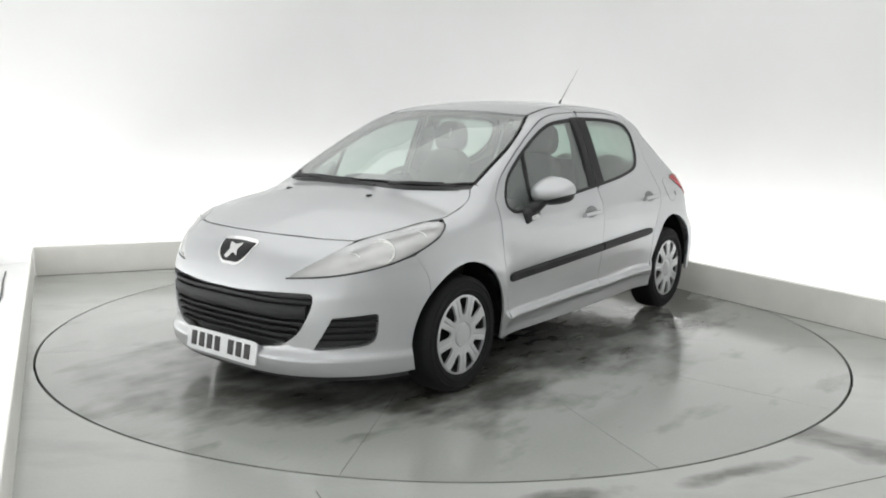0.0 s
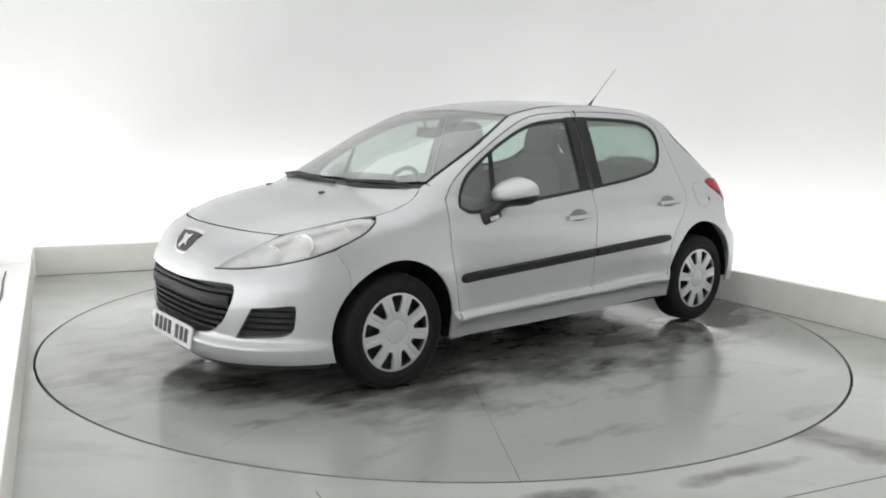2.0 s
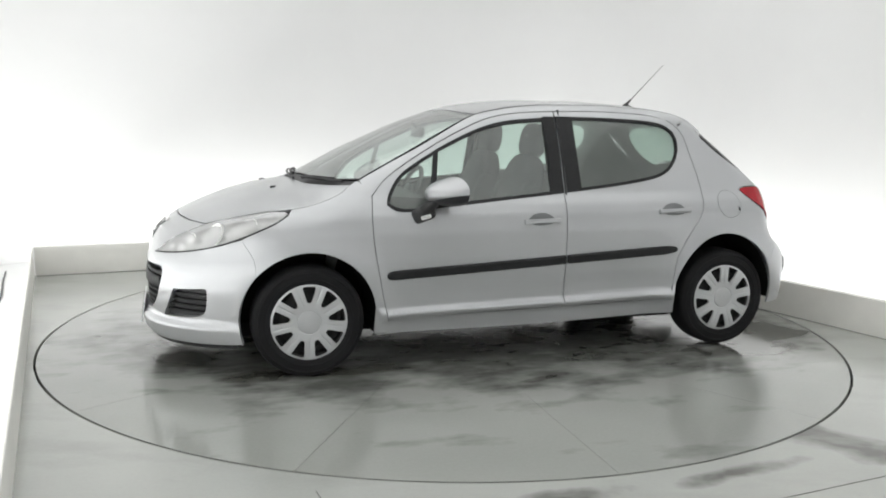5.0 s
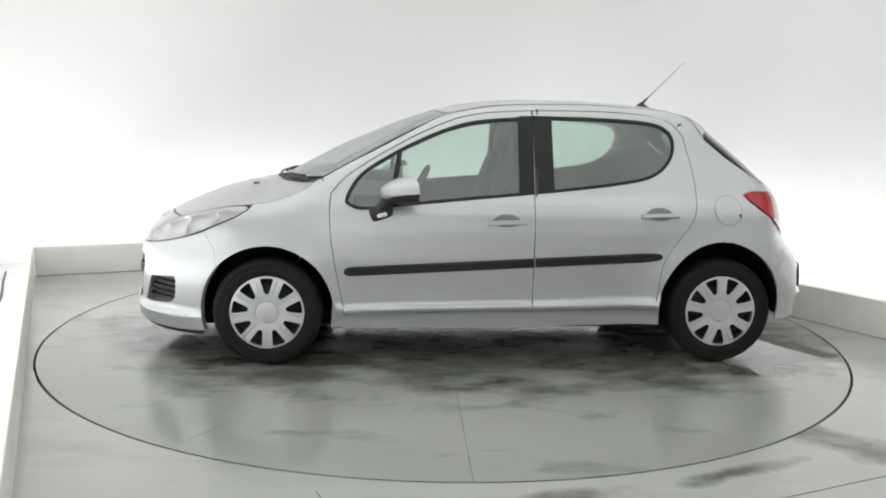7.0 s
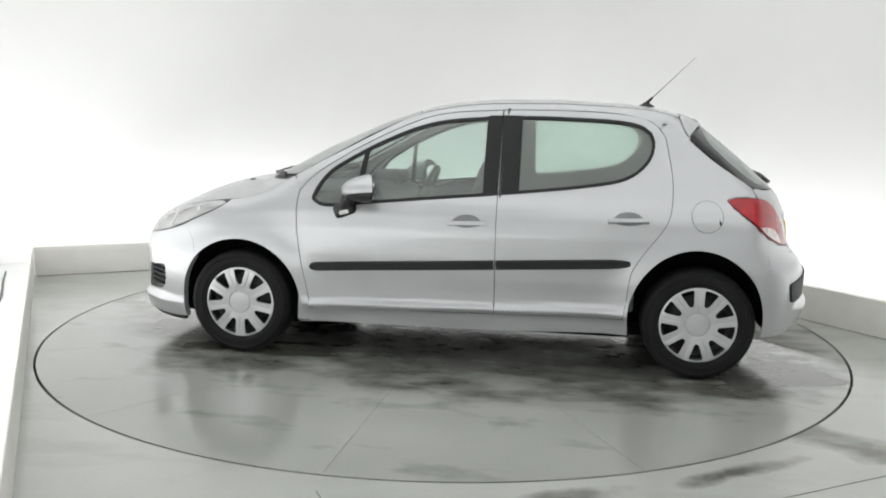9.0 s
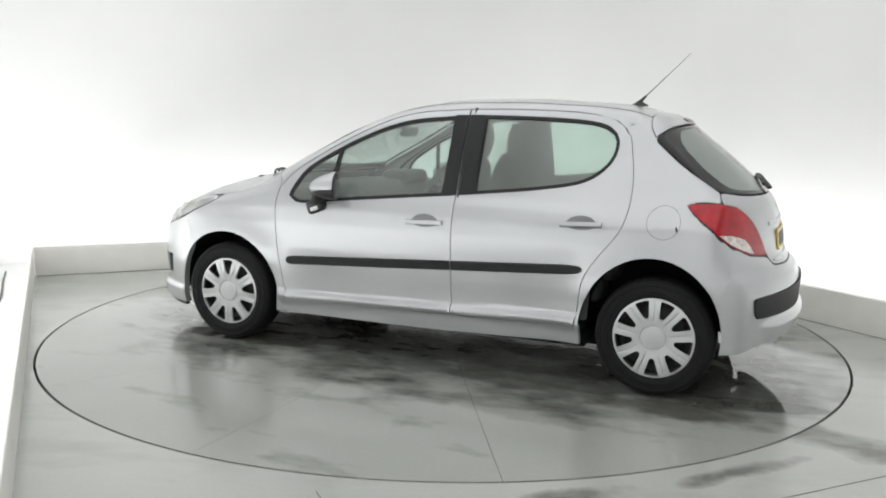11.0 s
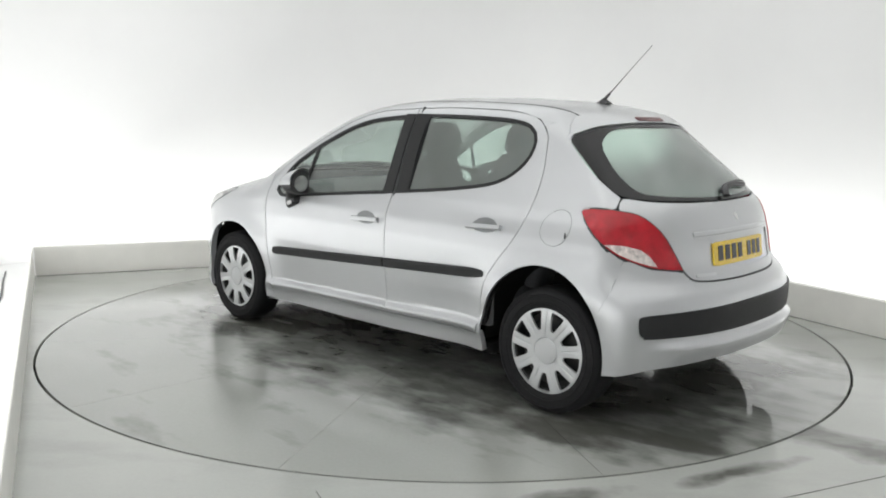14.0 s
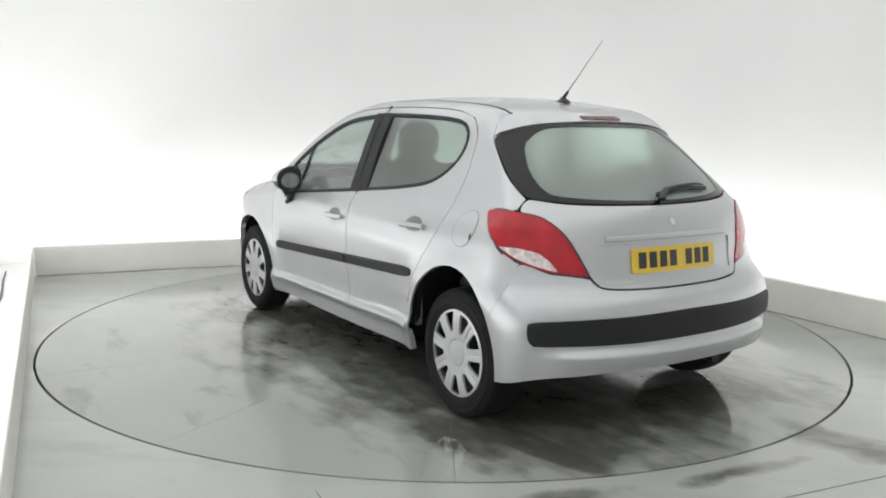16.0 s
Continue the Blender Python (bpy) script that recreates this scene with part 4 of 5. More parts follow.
def build_sides():
    bl = lay([(1.345, 0.745), (1.235, 0.731), (1.10, 0.718), (1.03, 0.680), (0.99, 0.675)], from_top)
    lamp_low = [q for q in to_side(lay([(u + 0.004, v - 0.004) for u, v in LAMP_LOW if u > 0.955], from_front))]
    joint = to_front(lay(arch(1.27, 41, 40, 2), from_side))[0]
    seam = to_side(lay(spline([(0.9590, 0.73), (joint[0] - 0.0105, 0.63), (joint[0] + 0.0008, joint[1])]), from_front))
    pts = spline([(0.8525, 0.215), (0.8525, 0.285), (0.9165, 0.62), (0.9365, 0.82), (0.9295, 0.95)]) + spline([(0.9295, 0.95), (0.935, 0.985)])[1:]
    pts += [tuple(q) for q in spline(to_side(bl)[::-1])] + spline(lamp_low) + spline(seam)
    ar = [q for q in arch(1.27, 41.5, 172, 20)]
    pts += ar + [(0.925, 0.215)]
    skin("front_wing", np.array([tuple(q) for q in pts]), from_side, PAINT, car, mirror=True, step=0.03, flange=0.012)
    # front door
    win_f = loop([(0.85, 0.90), (0.838, 0.95), (0.76, 1.058), (0.58, 1.172), (0.42, 1.252), (0.27, 1.312), (0.11, 1.350), (-0.168, 1.375)], [(-0.168, 1.375), (-0.168, 0.952)], [(-0.168, 0.952), (0.26, 0.912), (0.58, 0.88), (0.72, 0.864), (0.80, 0.868), (0.85, 0.90)])
    win_r = loop([(-0.208, 0.956), (-0.208, 1.378)], [(-0.208, 1.378), (-0.51, 1.376), (-0.82, 1.362), (-0.958, 1.330), (-1.012, 1.26), (-0.988, 1.15), (-0.87, 1.052), (-0.63, 1.003), (-0.208, 0.956)])
    gl_f = inset(win_f, 0.015)
    gl_f = gl_f[gl_f[:, 0] > -0.115]
    gl_r = inset(win_r, 0.015)
    gl_r = gl_r[gl_r[:, 0] < -0.29]
    fd = loop(DOOR_FRONT, DOOR_TOP_F, [(-0.185, 1.408), (-0.185, 0.95), (-0.186, 0.31)], [(-0.186, 0.31), (0.3, 0.302), (0.848, 0.285)])
    rd = loop([(-0.1905, 0.31), (-0.1895, 0.95), (-0.193, 1.408)], DOOR_TOP_R, DOOR_BACK_R, [(-0.872, 0.325), (-0.5, 0.318), (-0.193, 0.31)])
    crease = (0.294, 0.302, 0.310, 0.318, 0.326, 0.334, 0.342, 0.350, 0.358, 0.366, 0.374)
    doors_f = skin("front_door", fd, from_side, PAINT, car, holes=[win_f], mirror=True, step=0.03, rows=crease)
    doors_r = skin("rear_door", rd, from_side, PAINT, car, holes=[win_r], mirror=True, step=0.03, rows=crease)
    for doors, win, gl, glass in ((doors_f, win_f, gl_f, GLASS), (doors_r, win_r, gl_r, GLASS_REAR)):
        trims = skin("window_frame", inset(win, -0.002), from_side, TRIM, doors, "black window surround", holes=[gl], off=0.002, mirror=True, step=0.04, flange=0.02)
        for g in skin("pane", inset(gl, -0.004), from_side, glass, trims, "green-tinted side glass", off=-0.006, mirror=True, step=0.06, flange=0.004):
            g.visible_shadow = False
    for doors, x0, x1, zt, zb in ((doors_f, -0.113, -0.1850, 1.378, 0.952), (doors_r, -0.1925, -0.292, 1.380, 0.964)):
        skin("pillar_cover", loop([(x0, zt), (x1, zt)], [(x1, zt), (x1, zb)], [(x1, zb), (x0, zb)], [(x0, zb), (x0, zt)]), from_side, TRIM, doors, "black centre pillar cover", off=0.0035, mirror=True, step=0.04, flange=0.006)
    ribbon(spline([(0.555, 1.178), (0.60, 0.885)], 0.04), from_side, 0.028, 0.004, TRIM, "quarterlight_bar", doors_f, "black quarterlight divider", mirror=True)
    for doors, ends, taper in ((doors_f, ((0.855, 0.523), (-0.182, 0.581)), (0.05, 0.0)), (doors_r, ((-0.195, 0.582), (-0.905, 0.620)), (0.0, 0.12))):
        ribbon(spline(ends, 0.012), from_side, 0.050, 0.017, TRIM, "side_moulding", doors, "black rubbing strip", mirror=True, taper=taper)
    for doors, hx, hz in ((doors_f, -0.03, 0.803), (doors_r, -0.885, 0.845)):
        # flat patch whose darker silver paints in the shade of a recessed cup
        cup = skin("handle_recess_shade", smooth_loop([(hx + 0.085, hz), (hx + 0.05, hz + 0.035), (hx, hz + 0.045), (hx - 0.05, hz + 0.035), (hx - 0.085, hz), (hx - 0.05, hz - 0.02), (hx, hz - 0.026), (hx + 0.05, hz - 0.02)], 0.02), from_side, SHADED_SILVER, doors, "handle cup with painted shade", off=0.0012, mirror=True, step=0.02, flange=0.01)
        h = ribbon(spline([(hx + 0.105, hz - 0.004), (hx, hz - 0.001), (hx - 0.105, hz + 0.002)], 0.02), from_side, 0.026, 0.024, PAINT, "door_handle", doors, "silver pull handle", mirror=True)
    sill = loop([(0.922, 0.205), (-0.06, 0.21), (-0.905, 0.235)], [(-0.905, 0.235), (-0.90, 0.318), (-0.895, 0.319)], [(-0.895, 0.319), (-0.5, 0.312), (-0.193, 0.304), (0.3, 0.296), (0.853, 0.279), (0.853, 0.21)])
    skin("sill", sill, from_side, PAINT, car, mirror=True, step=0.035, flange=0.03)
    # rear quarter
    gs = to_rail(lay([(u + 0.006, v) for u, v in spline(REAR_GLASS_SIDE, 0.04)], from_back))
    tl = to_rail(lay([(0.790, 0.984), (0.812, 0.979)] + [(u + 0.002, v + 0.002) for u, v in spline(TAIL_OUT[1:3], 0.03)] + [(u + 0.004, v - 0.002) for u, v in spline(TAIL_OUT[2:6], 0.03)[1:]], from_back))
    sm = to_rail(lay(spline([(0.7625, 0.765), (0.798, 0.68), (0.850, 0.58), (0.8615, 0.54)], 0.04), from_back))
    ar = to_rail(lay(arch(-1.27, 143, 0, 20), from_side))
    db = to_rail(lay([(x - 0.0038, z) for x, z in spline(DOOR_BACK_R, 0.04)][::-1], from_side))
    rf = to_rail(lay([(-1.04, 0.45), (-1.10, 0.45), (-1.14, 0.50)], from_top))
    end = to_rail(lay(SPOILER_SIDE, from_top))
    ring = db + to_rail(lay([(-1.0395, 1.3255)], from_side)) + [(end[0][0] - 0.001, end[0][1] - 0.012)] + end[1:] + gs + tl + sm + ar
    quarters = skin("rear_quarter", np.array(ring), from_rail, PAINT, car, mirror=True, step=0.03, flange=0.012)
    skin("quarter_trim", np.array(to_rail(lay([(x - 0.0038, z) for x, z in spline(DOOR_BACK_R, 0.04)[::-1] if z > 0.80], from_side)) + to_rail(lay([(-1.03, 1.33)], from_side)) + rf + gs), from_rail, CABIN, car, "dark inner quarter trim", off=-0.05, mirror=True, step=0.06, flange=0)
    flap = skin("fuel_flap", circle(-1.285, 0.878, 0.078, 28), from_side, PAINT, quarters[:1], "round fuel filler flap", off=0.0015, step=0.03, flange=0.003)
    skin("fuel_lock", smooth_loop([(-1.346, 0.864), (-1.344, 0.850), (-1.350, 0.836), (-1.356, 0.848)], 0.008), from_side, BLACK, flap, "black lock", off=0.004, step=0.02)
    # thin ring, its grey painted in for shade in the flap's gap
    ribbon(circle(-1.285, 0.878, 0.080, 36), from_side, 0.003, 0.0006, SHADED_SILVER, "flap_gap", flap, closed=True, off=0)
    # black strips added under the shut lines so that the gaps look dark
    for line in (DOOR_FRONT, DOOR_TOP_F, DOOR_TOP_R, DOOR_BACK_R, [(-0.1882, 0.31), (-0.1882, 0.96), (-0.189, 1.385)], [(0.848, 0.283), (0.3, 0.299), (-0.19, 0.307), (-0.5, 0.315), (-0.872, 0.322)]):
        ribbon(spline(line, 0.04), from_side, 0.030, 0.001, BLACK, "door_gap_backing", car, mirror=True, off=-0.011)


def build_back():
    top = [(-1.177, 0.0), (-1.171, 0.25), (-1.150, 0.44)] + [(x - 0.004, y) for x, y in SPOILER_SIDE[1:]]
    edge = to_top(lay([(1.045, 1.284), (0.98, 1.307), (0.85, 1.331), (0.60, 1.346), (0.3, 1.353), (0.0, 1.355)], from_back))
    half = [tuple(q) for q in spline(top) + spline(edge)]
    spoiler = skin("tailgate_spoiler", np.array(both_y(half)), from_top, PAINT, car, off=0.006, step=0.03, flange=0.045)
    light = loop([(-1.256, 0.12), (-1.262, 0.0), (-1.256, -0.12)], [(-1.282, -0.12), (-1.288, 0.0), (-1.282, 0.12)])
    skin("brake_light", light, from_top, DARKRED, spoiler, "dark red high-level brake light", off=0.010, step=0.02, flange=0.01)
    v0, v1 = 0.60, 0.93
    skin("tailgate_corner", loop([(-1.11, v0), (-1.11, v1)], [(-1.11, v1), (-1.20, v1)], [(-1.20, v1), (-1.20, v0)], [(-1.20, v0), (-1.11, v0)]), from_rail, PAINT, [spoiler, spoiler], off=-0.005, mirror=True, step=0.03, flange=0)
    # underlap where roof, rail and spoiler meet
    v0, v1 = 0.84, 1.03
    skin("spoiler_underlap", loop([(-1.05, v0), (-1.05, v1)], [(-1.05, v1), (-1.13, v1)], [(-1.13, v1), (-1.13, v0)], [(-1.13, v0), (-1.05, v0)]), from_rail, PAINT, [spoiler, spoiler], off=-0.0035, mirror=True, step=0.03, flange=0)
    # rear glass
    half = [(0.0, 1.349), (0.3, 1.347), (0.60, 1.340), (0.85, 1.325), (0.975, 1.301), (1.045, 1.274), (0.963, 1.20), (0.878, 1.123), (0.805, 1.06), (0.748, 1.028), (0.60, 1.012), (0.385, 1.004), (0.0, 1.0)]
    outer = np.array([tuple(q) for q in both(half)])
    clear = smooth_loop(both([(0.0, 1.333), (0.375, 1.333), (0.60, 1.328), (0.74, 1.312), (0.825, 1.258), (0.80, 1.19), (0.745, 1.115), (0.66, 1.050), (0.55, 1.032), (0.30, 1.020), (0.0, 1.016)]))
    outer = smooth_loop([tuple(q) for q in outer])
    rg = skin("rear_window", inset(outer, 0.002), from_back, GLOSSBLACK, car, "green-tinted rear window with wide black edge band", holes=[clear], step=0.04)
    skin("pane", inset(clear, -0.004), from_back, GLASS_MISTY, rg, "tinted rear glass", off=-0.002, step=0.06, flange=0.004).visible_shadow = False
    # tailgate
    half = [(0.0, 0.994), (0.385, 0.998), (0.60, 1.006), (0.748, 1.020), (0.775, 0.985)]
    line = spline(half) + spline([(u - 0.006, v + 0.002) for u, v in TAIL_IN[::-1]])[1:] + spline([(0.468, 0.706), (0.44, 0.68), (0.40, 0.664), (0.25, 0.656), (0.0, 0.654)])[1:]
    recess = loop([(-0.44, 0.838), (0.0, 0.842), (0.44, 0.838)], [(0.44, 0.838), (0.41, 0.70)], [(0.41, 0.70), (0.0, 0.695), (-0.41, 0.70)])
    gate = skin("tailgate", np.array(both([tuple(q) for q in line])), from_back, PAINT, car, step=0.035, holes=[recess], flange=0.016)
    skin("plate_recess", inset(recess, -0.014), from_back, PAINT, gate, "shallow recess for the plate", off=-0.006, step=0.04)
    ribbon(spline([(-0.40, 0.862), (0.0, 0.866), (0.40, 0.862)], 0.05), from_back, 0.022, 0.006, PAINT, "boot_handle", gate, "silver handle bar above the plate")
    skin("badge", smooth_loop([(-0.012, 0.938), (0.012, 0.938), (0.016, 0.925), (0.006, 0.910), (-0.008, 0.908), (-0.016, 0.92)], 0.01), from_back, CHROME, gate, "small chrome badge", off=0.004, step=0.02)
    skin("script_badge", loop([(0.27, 0.688), (0.40, 0.690)], [(0.40, 0.676), (0.27, 0.674)]), from_back, HUB, gate, "small silver name bar", off=0.003, step=0.02, flange=0.003)
    # black strip added behind the lower gap to stop light showing through
    ribbon(spline([(0.43, 0.668), (0.40, 0.660), (0.25, 0.652), (0.0, 0.650), (-0.25, 0.652), (-0.40, 0.660), (-0.43, 0.668)], 0.04), from_back, 0.034, 0.001, BLACK, "tailgate_gap_backing", gate, off=-0.012)
    # rear wiper
    p = lay(spline([(0.03, 1.005), (-0.05, 1.045), (-0.30, 1.062), (-0.42, 1.055)], 0.04), from_back)
    arm = part("rear_wiper", tube_bm(bmesh.new(), p + grad(p) * 0.022, [0.018 - 0.012 * i / len(p) for i in range(len(p))], 8, 0.6), BLACK, car, "black rear wiper")
    p = lay(spline([(0.03, 1.03), (-0.20, 1.052), (-0.44, 1.045)], 0.04), from_back)
    part("wiper_blade", tube_bm(bmesh.new(), p + grad(p) * 0.012, 0.009, 6, 1.4), BLACK, arm)
    # tail lamps
    lamp = loop(TAIL_OUT, TAIL_IN, spacing=0.025)
    lamps = skin("tail_lamp", inset(lamp, 0.003), from_back, RED, car, "red and clear tail lamp", off=0.005, mirror=True, step=0.03, flange=0.02)
    skin("reversing_lens", loop([(0.846, 0.832), (0.77, 0.826), (0.69, 0.808)], [(0.69, 0.808), (0.645, 0.775), (0.612, 0.733)], [(0.612, 0.733), (0.64, 0.737), (0.72, 0.762), (0.785, 0.790), (0.846, 0.832)], spacing=0.02), from_back, LAMPWHITE, lamps, "clear reversing and indicator lens", off=0.0065, mirror=True, step=0.03, flange=0.004)
    ribbon([tuple(q) for q in spline(TAIL_OUT, 0.03)], from_back, 0.018, 0.004, BLACK, "lamp_seal", lamps, "black seal", mirror=True, off=-0.004)
    ribbon([tuple(q) for q in spline(TAIL_IN, 0.03)], from_back, 0.012, 0.003, BLACK, "lamp_seal", lamps, "black seal", mirror=True, off=-0.003)
    # rear bumper
    half = spline([(0.0, 0.646), (0.25, 0.648), (0.40, 0.656), (0.445, 0.672), (0.474, 0.699)]) + spline([(u, v - 0.006) for u, v in TAIL_OUT[:5:-1]])[1:]
    half += spline([(0.645, 0.722), (0.7605, 0.760), (0.7965, 0.68), (0.8485, 0.58), (0.860, 0.54)])[1:] + spline(to_back(lay(tail_arch(10), from_side))) + spline([(0.85, 0.258), (0.794, 0.272), (0.655, 0.300), (0.357, 0.318), (0.0, 0.322)])[1:]
    bumper = skin("rear_bumper", np.array(both([tuple(q) for q in half])), from_back, PAINT, car, step=0.03, flange=0.014, rows=(0.385, 0.393, 0.401, 0.409, 0.417, 0.425))
    ring = to_rail(lay(tail_arch(14), from_side)) + to_rail(lay([(0.83, 0.266), (0.79, 0.30), (0.79, 0.45), (0.79, 0.60), (0.80, 0.672)], from_back))
    skin("bumper_corner", np.array(ring), from_rail, PAINT, [bumper, bumper], off=-0.002, mirror=True, step=0.03, flange=0.012)
    half = [(0.0, 0.560), (0.36, 0.552), (0.60, 0.545), (0.695, 0.540), (0.715, 0.525), (0.712, 0.47), (0.695, 0.448), (0.66, 0.441), (0.36, 0.437), (0.0, 0.437)]
    skin("bumper_moulding", smooth_loop(both(half)), from_back, TRIM, bumper, "black textured bumper moulding", off=0.010, step=0.035, flange=0.02)
    half = [(0.0, 0.325), (0.357, 0.320), (0.655, 0.304), (0.655, 0.29), (0.357, 0.285), (0.0, 0.285)]
    skin("diffuser", np.array(both(half)), from_back, BLACK, bumper, "black valance under the bumper", off=-0.06, step=0.06)


def build_wheel():
    wheel = part("wheel", lathe_bm(bmesh.new(), [(0.02, 0.02), (0.12, 0.03), (0.16, 0.01), (0.185, 0.02), (0.19, 0.07), (0.205, 0.08), (0.208, 0.085), (0.205, -0.085), (0.02, -0.03)], 40), STEEL, car, "wheel with black tyre and silver nine-slot trim")
    prof = [(0.196, 0.07), (0.205, 0.084), (0.225, 0.092), (0.262, 0.094), (0.285, 0.088), (0.299, 0.076), (0.3035, 0.06), (0.305, 0.03), (0.305, -0.03), (0.3035, -0.06), (0.299, -0.076), (0.285, -0.088), (0.255, -0.093), (0.20, -0.084)]
    tyre = part("tyre", lathe_bm(bmesh.new(), prof, 72), RUBBER, wheel, "worn black tyre")
    for r in (0.235, 0.272):
        part("tyre_ridge", lathe_bm(bmesh.new(), [(r - 0.004, 0.092), (r, 0.0965), (r + 0.004, 0.092)], 60), RUBBER, tyre)
    # trim: a dished disc with nine tapered slots between the hub and the rim
    bm = bmesh.new()
    slots = 9
    prof = [(0.001, 0.088), (0.03, 0.089), (0.060, 0.0885), (0.064, 0.085), (0.069, 0.0885), (0.092, 0.090), (0.106, 0.092), (0.112, 0.0925), (0.124, 0.0935), (0.150, 0.0935), (0.174, 0.092), (0.190, 0.090), (0.1965, 0.0895), (0.207, 0.086), (0.210, 0.076)]

    def half(r):
        return float(np.interp(r, [0.106, 0.112, 0.124, 0.150, 0.174, 0.190, 0.1965], [0.09, 0.155, 0.195, 0.235, 0.265, 0.275, 0.235]))

    rings = []
    for r, y in prof:
        h, row = half(r), []
        for k in range(slots):
            for c in (0.0, 0.06, (0.5 - h) * 0.6, 0.5 - h, 0.5 - h * 0.35, 0.5 + h * 0.35, 0.5 + h, 1 - (0.5 - h) * 0.6, 0.94):
                a = (k + c) * math.tau / slots
                dip = 0.004 if c in (0.0,) and 0.10 < r < 0.195 else 0.0
                row.append(bm.verts.new((r * math.cos(a), y - dip, r * math.sin(a))))
        rings.append(row)
    n = len(rings[0])
    for i, (r0, r1) in enumerate(zip(rings, rings[1:])):
        for k in range(n):
            if 0.106 <= prof[i][0] < 0.196 and k % 9 in (3, 4, 5):
                continue
            bm.faces.new((r0[k], r0[(k + 1) % n], r1[(k + 1) % n], r1[k]))
    ret = bmesh.ops.extrude_face_region(bm, geom=bm.faces[:])
    for v in [g for g in ret["geom"] if isinstance(g, bmesh.types.BMVert)]:
        v.co.y -= 0.012
    trim = part("wheel_trim", bm, HUB, wheel, "silver plastic nine-slot wheel trim", angle=30)
    part("trim_cap", lathe_bm(bmesh.new(), [(0.0005, 0.0915), (0.045, 0.091), (0.055, 0.0900), (0.058, 0.080)], 28), HUB, trim, "round centre cap")
    front = Matrix.Scale(0.97, 4)
    wheel.matrix_local = pose(AXLES[0], 0.744, WHEEL_R * 0.97, 0, 10) @ front
    copy_thing(wheel, pose(AXLES[1], 0.722, WHEEL_R, 0, -10))
    copy_thing(wheel, pose(AXLES[1], -0.722, WHEEL_R, 0, 20, 180))
    copy_thing(wheel, pose(AXLES[0], -0.744, WHEEL_R * 0.97, 0, 20, 180) @ front)
    for ax in AXLES:
        for s in (1, -1):
            bm = bmesh.new()
            a = arch(ax, -4, 184, 26, 0.005)
            outer = np.clip(lay(a, from_side)[:, 1] - 0.013, 0.55, 0.80)
            rows = [[bm.verts.new((x, y * s, z)) for (x, z), y in zip(a, ys)] for ys in ([0.45] * len(a), outer)]
            for k in range(len(a) - 1):
                bm.faces.new((rows[0][k], rows[0][k + 1], rows[1][k + 1], rows[1][k]))
            bm.faces.new(rows[0])
            part("arch_liner", bm, UNDER, car, "dark wheel arch liner")


def build_mirror(s):
    """Door mirror on the side s (1: left): base on the door, head with a silver cap over a black shell."""
    bm = bmesh.new()
    box_bm(bm, 0.125, 0.12, 0.082, pose(0.650, 0.785 * s, 0.852, 0, 22, -12 * s), 0.024, 3)
    tube_bm(bm, [(0.655, 0.80 * s, 0.86), (0.632, 0.84 * s, 0.895), (0.60, 0.87 * s, 0.935)], [0.040, 0.038, 0.032], 10, 0.9)
    arm = part("door_mirror", bm, BLACK, car, "door mirror with silver cap and black base", angle=50)

    def swept(bm):
        """The head leans back towards its outer end."""
        for v in bm.verts:
            v.co.x -= 0.36 * (abs(v.co.y) - 0.884)

    def cut(px, y):
        return 0.896 + 0.028 * (y + 1) + (0.66 - px) * 0.08

    for name, mat, grow in (("mirror_shell", BLACK, 0.0), ("mirror_cap", PAINT, 0.005)):
        bm = bmesh.new()
        n, mrows = 26, 14
        rows = []
        for i in range(mrows + 1):
            t, row = math.pi * i / mrows, []
            y = -math.cos(t)
            rr = math.sin(t) ** 0.6
            for k in range(n):
                a = k * math.tau / n
                dx, dz = math.copysign(abs(math.cos(a)) ** 0.8, math.cos(a)) * rr, math.sin(a) * rr
                px = 0.492 + (dx * (0.160 + grow) if dx > 0 else dx * 0.012)
                zz = 0.965 + dz * (0.068 - 0.012 * y + grow) * (1.20 - 0.40 * max(dx, 0) if dz > 0 else 1)
                zz = max(zz, cut(px, y)) if name == "mirror_cap" else min(zz, cut(px, y) + 0.004) if dx > -0.2 else zz
                row.append(bm.verts.new((px, (0.884 + y * (0.092 + grow)) * s, zz)))
            rows.append(row)
        for r0, r1 in zip(rows, rows[1:]):
            for k in range(n):
                quad = (r0[k], r0[(k + 1) % n], r1[(k + 1) % n], r1[k])
                if name == "mirror_shell" or max(v.co.x for v in quad) > 0.496:
                    bm.faces.new(quad)
        swept(bm)
        part(name, bm, mat, arm, "silver painted cap" if name == "mirror_cap" else "black mirror shell", angle=60)
    bm = bmesh.new()
    bm.faces.new([bm.verts.new((0.477, (0.884 + 0.068 * math.cos(a)) * s, 0.965 + 0.047 * math.sin(a))) for a in (k * math.tau / 24 for k in range(24))])
    r = bmesh.ops.extrude_face_region(bm, geom=bm.faces[:])
    for v in [g for g in r["geom"] if isinstance(g, bmesh.types.BMVert)]:
        v.co.x += 0.006
    swept(bm)
    part("mirror_glass", bm, MIRROR, arm, "mirror glass")
    part("side_light", box_bm(bmesh.new(), 0.055, 0.014, 0.022, pose(0.650, 0.846 * s, 0.838, 0, 15, -12 * s), 0.005), LAMPBACK, arm, "small clear side light")


